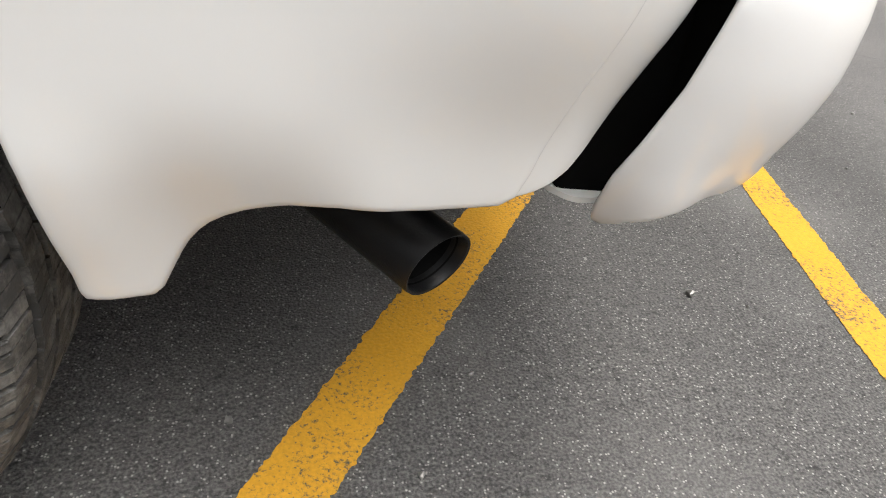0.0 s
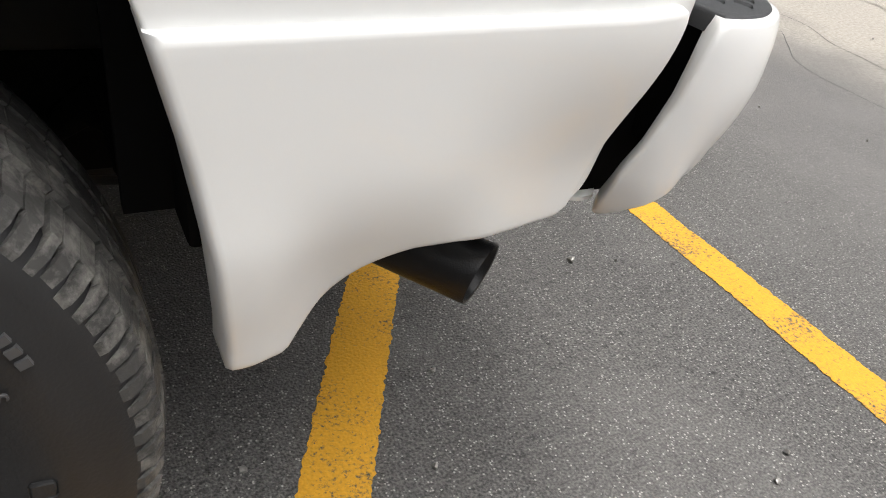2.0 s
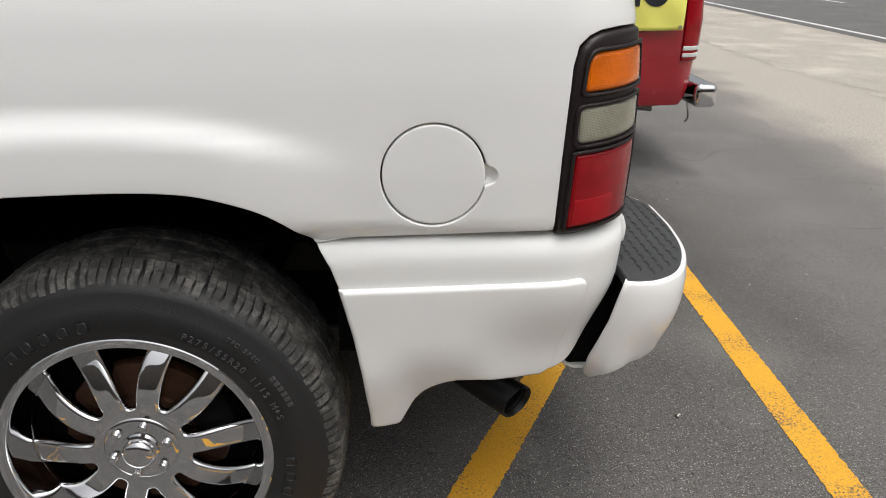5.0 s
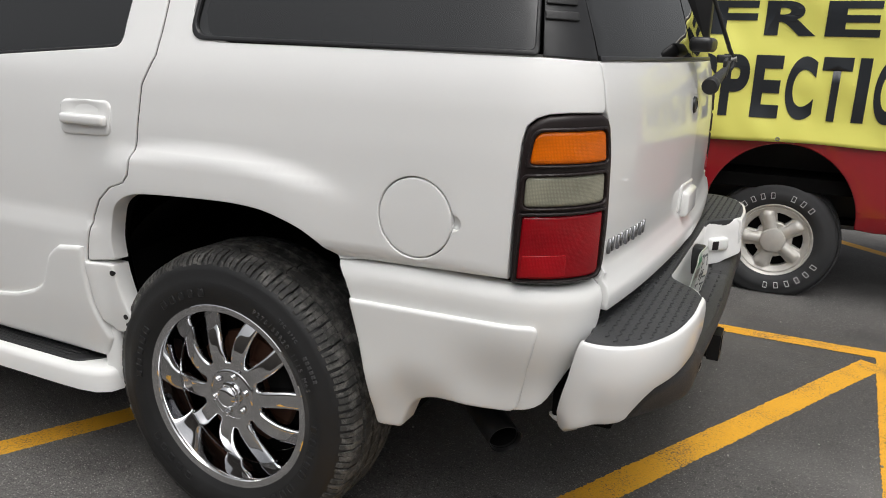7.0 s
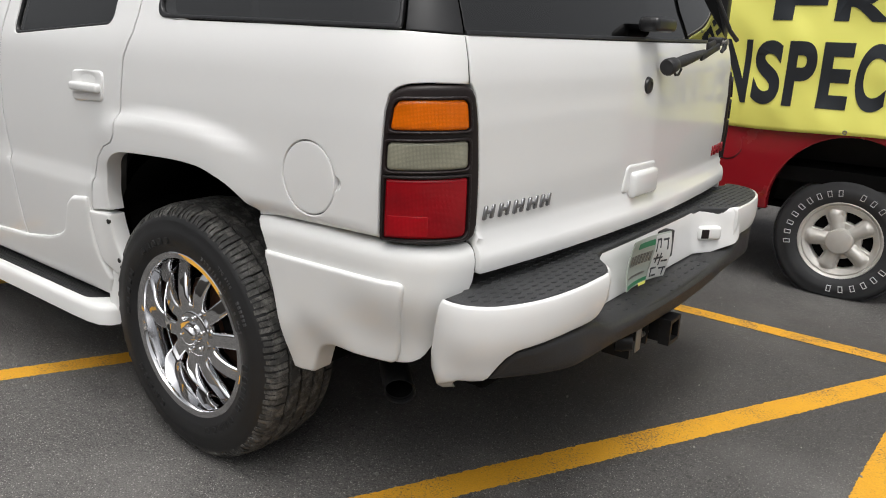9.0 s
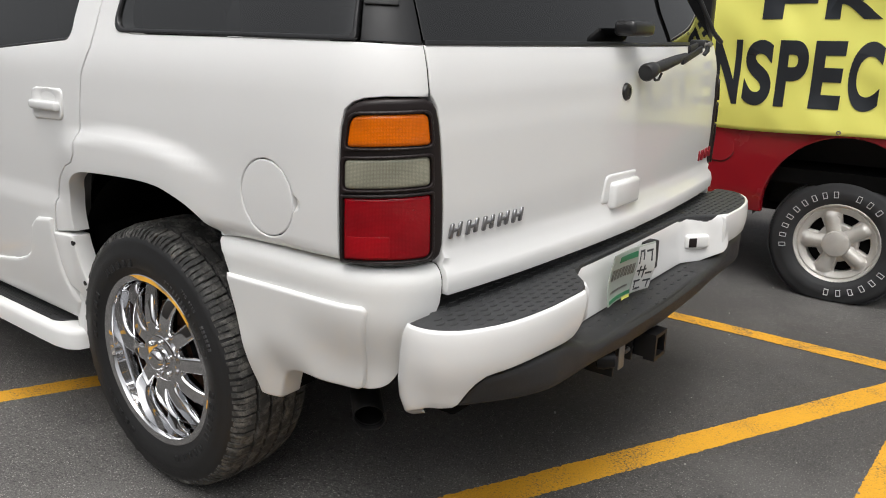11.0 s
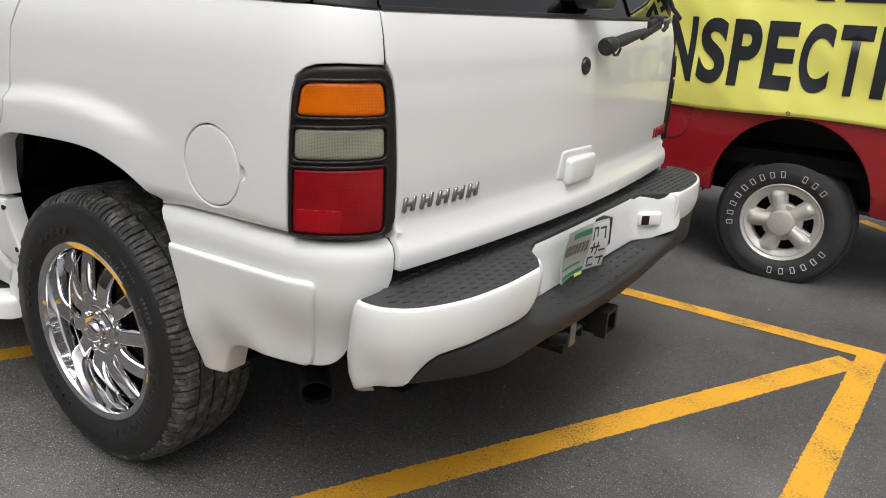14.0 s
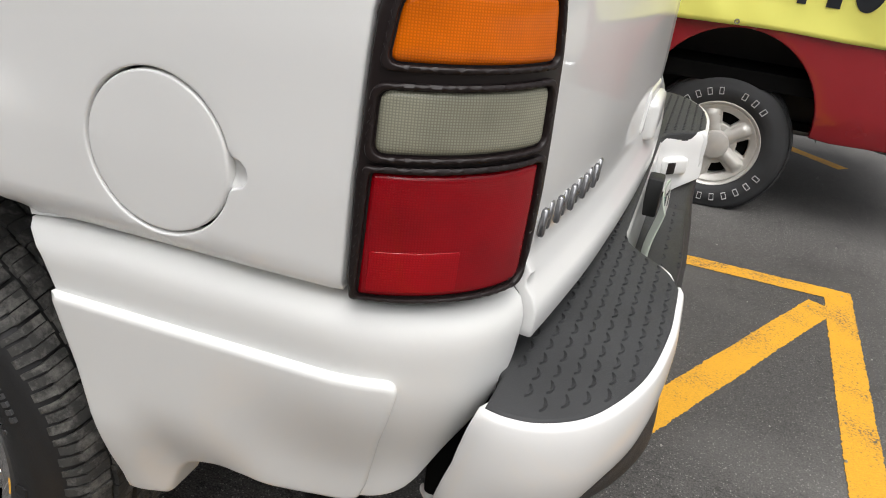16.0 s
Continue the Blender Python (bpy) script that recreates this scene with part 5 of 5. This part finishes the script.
def wheel_windows():
    out = []
    for k in range(10):
        r0 = 0.094 if k % 2 else 0.086
        radii = np.linspace(r0, 0.228, 9)
        a = [(r, spoke_edge(k, r, 1)) for r in radii]
        c = [(r, spoke_edge(k + 1, r, -1) if k < 9 else spoke_edge(0, r, -1) + 2 * math.pi) for r in radii]
        arc = [(0.228, a[-1][1] + (c[-1][1] - a[-1][1]) * q / 6) for q in range(1, 6)]
        while a[0][1] > c[0][1] - 0.09:
            a, c = a[1:], c[1:]
        line = a + arc + c[::-1]
        pts = [(r * math.cos(g), r * math.sin(g)) for r, g in line]
        rad = [0.0] * len(pts)
        rad[0] = rad[-1] = 0.45 * min(0.03, math.dist(pts[0], pts[-1]))
        rad[len(a) - 1] = rad[len(a) + len(arc)] = 0.007
        out.append(round_poly(pts, rad))
    return out


def arc_letters(text, r, y, size, mat, parent, mid_deg, name, out=True, bold=0.0, squeeze=0.72):
    """Raised letters along a circle on a sidewall."""
    n = len(text)
    pitch = size * squeeze / r
    for i, ch in enumerate(text):
        if ch == " ":
            continue
        a = radians(mid_deg) - (i - (n - 1) / 2) * pitch * (1 if out else -1)
        m = Matrix.Translation((r * math.cos(a), y, r * math.sin(a))) @ Matrix.Rotation(-(a - math.pi / 2 + (0 if out else math.pi)), 4, "Y") @ pose(0, 0, 0, 90, 0, 0)
        letters(ch, size, mat, parent, m, 0.0012, name, bold=bold)


def chrome_wheel(at, text=True):
    W = thing("suv_wheel", "black all-season tyre on a chrome ten-spoke wheel", "", at, "wheels of the white vehicle")
    W.parent = SUV
    R, width = 0.414, 0.288
    T = part("tyre", tyre_mesh(R, width, 0.258), M_TYRE, W)
    part("tread", moved(tread_mesh(R, 0.275), Matrix.Diagonal((1, width / 0.275, 1, 1))), M_TREAD, W, "dusty worn tyre tread", flat=True)
    if text:
        arc_letters("P275/55R20 111S M+S", 0.300, -0.0012, 0.019, M_TYRETEXT, W, 42, "sidewall_letter")
        arc_letters("TPC SPEC", 0.336, -0.0008, 0.013, M_TYRETEXT, W, 47, "sidewall_letter")
        for k in range(6):
            a = radians(33 - 2.2 * k)
            part("sidewall_bar", moved(box(-0.004, 0.004, -0.0018, 0.003, -0.005, 0.005, 0.0), Matrix.Translation((0.336 * math.cos(a), 0, 0.336 * math.sin(a))) @ Matrix.Rotation(-(a - math.pi / 2), 4, "Y")), M_TYRETEXT, W)
        for a0 in (100, 150, 215, 290, 330):
            for k in range(5):
                a = radians(a0 + 7 * k)
                part("sidewall_bar", moved(box(-0.010, 0.010, -0.0004, 0.003, -0.011, 0.011, 0.003, 1), Matrix.Translation((0.305 * math.cos(a), 0, 0.305 * math.sin(a))) @ Matrix.Rotation(-(a - math.pi / 2), 4, "Y")), M_TYRE, W)
    rim = lathe([(0.236, 0.26), (0.232, 0.20), (0.222, 0.13), (0.232, 0.08), (0.240, 0.050), (0.2455, 0.030), (0.247, 0.020), (0.249, 0.0165), (0.253, 0.0155), (0.262, 0.0135), (0.2665, 0.0125), (0.2695, 0.0145), (0.271, 0.020), (0.268, 0.03), (0.25, 0.26)], 120)
    part("rim", rim, M_CHROME, W, "polished chrome rim")
    part("spoke_face", panel(W_FACE, ring((0, 0), 0.2375, 90), wheel_windows(), thick=0.026, r=0.009, step=0.008), M_CHROME, W, "chrome ten-spoke wheel face with paired spokes", angle=50)
    part("hub_plate", lathe([(0.0, 0.040), (0.064, 0.040), (0.072, 0.042), (0.076, 0.047), (0.078, 0.07)], 48), M_CHROME, W)
    part("centre_cap", lathe([(0.0, 0.012), (0.018, 0.0125), (0.026, 0.015), (0.031, 0.021), (0.033, 0.030), (0.038, 0.032), (0.039, 0.044)], 40), M_CHROME, W, "domed chrome centre cap")
    for i in range(6):
        a = 2 * math.pi * i / 6 + 0.3
        part("lug_nut", moved(lathe([(0.0, 0.0), (0.007, 0.0), (0.0095, 0.003), (0.010, 0.018)], 12), Matrix.Translation((0.057 * math.cos(a), 0.028, 0.057 * math.sin(a)))), M_CHROME, W)
    part("brake_disc", lathe([(0.0, 0.085), (0.09, 0.085), (0.095, 0.10), (0.165, 0.10), (0.168, 0.108), (0.165, 0.13), (0.0, 0.13)], 48), M_RUST, W, "rusty brake disc")
    part("caliper", moved(box(-0.05, 0.05, 0.08, 0.15, 0.10, 0.19, 0.015), Matrix.Rotation(radians(70), 4, "Y")), M_DARK, W)
    part("backing_plate", lathe([(0.0, 0.16), (0.225, 0.16), (0.225, 0.17)], 40), M_DARK, W)
    return W


WHEEL = chrome_wheel((0, 0.005, 0.412))
for m in (Matrix.Translation((-2.946, 0.005, 0.412)), pose(0, 2 * YC - 0.005, 0.412, 0, 0, 180), pose(-2.946, 2 * YC - 0.005, 0.412, 0, 0, 180)):
    copy_thing(WHEEL, m)

# ---- red pickup truck ----
TY = 3.235
t_corner = [(2.24 + 0.10 * math.sin(a), TY + 0.10 * (1 - math.cos(a))) for a in np.linspace(0, math.pi / 2, 10)]
t_line = [(x, TY) for x in np.arange(-3.2, 2.24, 0.06)] + t_corner + [(2.345, y) for y in np.arange(TY + 0.15, TY + 1.75, 0.1)]


def truck_bulge(s, z):
    return np.interp(z, [0.38, 0.45, 0.52, 0.535, 0.545, 0.60, 0.75, 0.95, 1.15, 1.22, 1.30], [-0.05, -0.02, 0.0, -0.003, 0.008, 0.012, 0.022, 0.028, 0.012, -0.005, -0.04])


TRUCK_SKIN = Skin(t_line, truck_bulge, -3.2)
TRUCK = thing("pickup_truck", "red pickup truck with one rear tyre low on air", "truck")
HX2, HZ2 = 1.25, 0.320
t_arch = [(HX2 + 0.405 * math.cos(a), 0.46 + 0.432 * math.sin(a)) for a in np.linspace(math.pi, 0, 28)]
bed = [(0.30, 0.44), (HX2 - 0.405, 0.44)] + t_arch + [(HX2 + 0.405, 0.44), (1.75, 0.43), (2.30, 0.45), (2.345, 0.50), (2.345, 1.28), (0.30, 1.28)]
part("bed_side", panel(TRUCK_SKIN, bed, thick=0.05, r=0.008, step=0.04), M_RED, TRUCK, "red painted bed side with a wheel arch")
part("tailgate", box(2.30, 2.345, TY + 0.14, TY + 1.62, 0.55, 1.28, 0.012), M_RED, TRUCK)
part("cab_side", panel(TRUCK_SKIN, [(-2.0, 0.42), (0.285, 0.44), (0.285, 1.28), (-2.0, 1.28)], thick=0.05, step=0.08), M_RED, TRUCK)
part("cab_roof", box(-1.3, 0.26, TY + 0.16, TY + 1.6, 1.28, 1.80, 0.12, 3), M_RED, TRUCK)
part("front_end", box(-3.1, -2.0, TY + 0.02, TY + 1.74, 0.45, 1.12, 0.08, 3), M_RED, TRUCK)
part("bed_floor", box(0.3, 2.30, TY + 0.05, TY + 1.7, 0.62, 0.70, 0.0), M_DARK, TRUCK)
part("far_side", box(-2.0, 2.28, TY + 1.70, TY + 1.76, 0.5, 1.28, 0.01), M_RED, TRUCK)
part("truck_fuel_door", moved(lathe([(0.0, -0.004), (0.078, -0.004), (0.082, 0.0), (0.082, 0.006)], 36), Matrix.Translation((0.60, TY - 0.021, 0.79))), M_RED, TRUCK)
part("fuel_door_seam", moved(lathe([(0.083, -0.0015), (0.0865, -0.0015), (0.0865, 0.006)], 36), Matrix.Translation((0.60, TY - 0.021, 0.79))), M_SEAM, TRUCK)
tw = lathe([(0.445, 0.03), (0.45, 0.20), (0.45, 0.40), (0.05, 0.40)], 32, arc=(-5, 185))
part("wheel_housing", moved(tw, Matrix.Translation((HX2, TY, 0.46))), M_BLACK, TRUCK, "black wheel housing")
part("chassis", box(-2.8, 2.25, TY + 0.45, TY + 1.3, 0.42, 0.56, 0.02), M_DARK, TRUCK)
part("axle", tube([(HX2, TY + 0.2, HZ2), (HX2, TY + 1.5, HZ2)], 0.05, 16), M_DARK, TRUCK)
part("leaf_spring", box(HX2 - 0.6, HX2 + 0.6, TY + 0.33, TY + 0.40, 0.40, 0.44, 0.01), M_DARK, TRUCK)
part("exhaust", tube([(0.9, TY + 0.5, 0.36), (1.9, TY + 0.5, 0.38), (2.25, TY + 0.4, 0.36)], 0.03, 14), M_STEEL, TRUCK)
TL = part("tail_lamp", panel(TRUCK_SKIN, round_poly([(2.235, 0.72), (2.36, 0.72), (2.36, 1.08), (2.235, 1.08)], 0.015), off=0.014, thick=0.03, r=0.012, step=0.025, uv=True), M_REDLENS, TRUCK, "red tail lamp with clear bars")
for z in (0.745, 0.785):
    part("clear_bar", panel(TRUCK_SKIN, round_poly([(2.24, z), (2.355, z), (2.355, z + 0.024), (2.24, z + 0.024)], 0.004), off=0.018, thick=0.008, r=0.004, step=0.03), M_PAPER, TL)
part("bumper", joined(box(2.36, 2.50, TY - 0.03, TY + 1.78, 0.44, 0.585, 0.035, 4)), M_CHROME, TRUCK, "chrome rear bumper")
part("bumper_bracket", box(2.30, 2.40, TY + 0.25, TY + 0.30, 0.46, 0.56, 0.004), M_DARK, TRUCK)
part("safety_hook", tube([(2.33, TY + 0.01, 0.47), (2.335, TY + 0.0, 0.42), (2.345, TY + 0.0, 0.38), (2.335, TY + 0.02, 0.35)], 0.006, 8), M_STEEL, TRUCK)


def five_dish(s, z):
    """A wheel face sunk between five rounded spokes."""
    r, a = np.hypot(s, z), np.arctan2(z, s)
    off = (a - 1.885 + math.pi / 5) % (2 * math.pi / 5) - math.pi / 5
    ridge = np.sqrt(np.maximum(0, 1 - (off * r / 0.034) ** 2)) * smooth(r, 0.03, 0.07) * (1 - smooth(r, 0.155, 0.186))
    return -(0.040 - 0.030 * ridge - 0.018 * smooth(r, 0.165, 0.195))


T_FACE = Skin([(-0.3, 0.0), (0.3, 0.0)], five_dish, -0.3)


def five_windows():
    out = []
    for k in range(5):
        mid = 1.885 + math.pi / 5 + 2 * math.pi * k / 5
        outer = [(0.160, mid - 0.30 + 0.1 * i) for i in range(7)]
        inner = [(0.106, mid + 0.20 - 0.1 * i) for i in range(5)]
        pts = [(r * math.cos(a), r * math.sin(a)) for r, a in outer + inner]
        out.append(round_poly(pts, [0.012 if i in (0, 6, 7, 11) else 0.0 for i in range(12)]))
    return out


def truck_wheel(at, flat=True):
    W = thing("truck_wheel", "dusty tyre with white outlined lettering on a five-spoke alloy wheel", "", at, "wheels of the red truck")
    W.parent = TRUCK
    R, width = 0.362, 0.26
    def sag(bm):
        for v in bm.verts:
            rr = math.hypot(v.co.x, v.co.z)
            if v.co.z < -0.15 and rr > 0.21:
                low = at[2] if flat else 0.36
                if v.co.z < -low + 0.004:
                    v.co.z = -low + 0.004
                if flat:
                    k = (-(v.co.z) - 0.15) / 0.2
                    v.co.y += (0.02 if v.co.y > 0.13 else -0.02) * k
                    v.co.x *= 1 + 0.03 * k
        return bm
    T = part("tyre", sag(tyre_mesh(R, width, 0.205)), M_OLDTYRE, W)
    part("tread", sag(moved(tread_mesh(R, width, False), Matrix.Diagonal((1, width / 0.275, 1, 1)))), M_OLDTYRE, W, flat=True)
    def outlined(a_mid, count, pitch):
        for i in range(count):
            a = radians(a_mid - (i - (count - 1) / 2) * pitch)
            m = Matrix.Translation((0.268 * math.cos(a), 0, 0.268 * math.sin(a))) @ Matrix.Rotation(-(a - math.pi / 2), 4, "Y")
            w, h, t = 0.011, 0.017, 0.0028
            out = joined(box(-w, -w + t, -0.004, 0.003, -h, h), box(w - t, w, -0.004, 0.003, -h, h), box(-w, w, -0.004, 0.003, h - t, h), box(-w, w, -0.004, 0.003, -h, -h + t))
            part("letter_bar", sag(moved(out, m)), M_WHITETEXT, W, "white outlined letter drawn as a bar")
    outlined(143, 9, 11.6)
    outlined(60, 3, 12.5)
    outlined(-60, 6, 12.5)
    part("rim", lathe([(0.195, 0.22), (0.190, 0.10), (0.193, 0.04), (0.198, 0.026), (0.206, 0.014), (0.212, 0.010), (0.216, 0.014), (0.217, 0.03), (0.205, 0.22)], 72), M_ALLOY, W, "dull silver alloy rim")
    part("wheel_face", panel(T_FACE, ring((0, 0), 0.2, 60), five_windows(), thick=0.03, r=0.009, step=0.010), M_ALLOY, W, "dull silver five-spoke wheel face")
    part("centre_cap", lathe([(0.0, -0.010), (0.05, -0.009), (0.066, -0.004), (0.070, 0.004), (0.072, 0.03)], 40), M_ALLOY, W)
    part("brake_drum", lathe([(0.0, 0.08), (0.15, 0.08), (0.16, 0.09), (0.16, 0.16), (0.0, 0.16)], 40), M_DARK, W)
    return W


truck_wheel((HX2, TY + 0.035, HZ2))
truck_wheel((-2.05, TY + 0.035, 0.36), False)

# banner
BANNER = thing("banner", "yellow vinyl banner with black capital letters tied along the truck bed", "banner")


def ripple(x, z):
    return 0.012 * math.sin(x * 5.2 + z * 3.0) + 0.006 * math.sin(x * 13 - z * 8) + 0.005 * math.sin(z * 17 + x * 4) + 0.0025 * math.sin(x * 31 + z * 22) * math.sin(x * 3.1 - z * 5)


BX0, BX1, BZ0, BZ1 = 0.25, 2.215, 0.90, 1.69
nx, nz = 90, 36
v, f = [], []
for j in range(nz + 1):
    for i in range(nx + 1):
        x, z = BX0 + (BX1 - BX0) * i / nx, BZ0 + (BZ1 - BZ0) * j / nz
        v.append((x, TY - 0.05 - ripple(x, z), z + 0.006 * math.sin(x * 6) * (1 - 2 * j / nz)))
for j in range(nz):
    for i in range(nx):
        q = j * (nx + 1) + i
        f.append((q, q + 1, q + nx + 2, q + nx + 1))
SHEET = part("banner_sheet", from_lists(v, f), M_BANNER, BANNER)
so = SHEET.modifiers.new("thickness", "SOLIDIFY")
so.thickness, so.offset = 0.002, -1


def banner_line(text, x0, x1, z0, z1, shear=0.0):
    pitch = (x1 - x0) / sum(0.55 if c == "I" else 1.0 for c in text)
    x = x0
    for ch in text:
        w = pitch * (0.55 if ch == "I" else 1.0)
        ob = letters(ch, 1.0, M_INK, BANNER, Matrix.Identity(4), 0.0, "banner_letter", bold=0.035)
        me = ob.data
        bm = bmesh.new()
        bm.from_mesh(me)
        bmesh.ops.triangulate(bm, faces=bm.faces[:])
        for _ in range(2):
            bmesh.ops.subdivide_edges(bm, edges=[e for e in bm.edges if e.calc_length() > 0.12], cuts=1)
            bmesh.ops.triangulate(bm, faces=bm.faces[:])
        co = np.array([tuple(q.co) for q in bm.verts])
        lo, hi = co.min(0), co.max(0)
        k = 0.86 if ch != "I" else 0.62
        for q in bm.verts:
            u, t = (q.co.x - lo[0]) / (hi[0] - lo[0]), (q.co.y - lo[1]) / (hi[1] - lo[1])
            X, Z = x + w * ((1 - k) / 2 + k * u), z0 + (z1 - z0) * t
            q.co = Vector((X, TY - 0.054 - ripple(X, Z), Z))
        bm.to_mesh(me)
        bm.free()
        x += w


banner_line("INSPECTIONS", 0.425, 2.125, 1.032, 1.370)
banner_line("FREE", 0.735, 1.93, 1.475, 1.655)
for x in (BX0 + 0.02, 1.2, BX1 - 0.02):
    for z in (BZ0 + 0.02, BZ1 - 0.02):
        part("eyelet", moved(lathe([(0.006, -0.002), (0.010, -0.003), (0.012, 0.0)], 14), Matrix.Translation((x, TY - 0.053 - ripple(x, z), z))), M_STEEL, BANNER)
part("banner_rail", tube([(BX0, TY - 0.035, 1.70), (BX1, TY - 0.035, 1.70)], 0.010, 10), M_STEEL, BANNER)
for x in (0.4, 1.3, 2.15):
    part("banner_post", tube([(x, TY + 0.0, 1.24), (x, TY - 0.02, 1.70)], 0.012, 10), M_STEEL, BANNER)
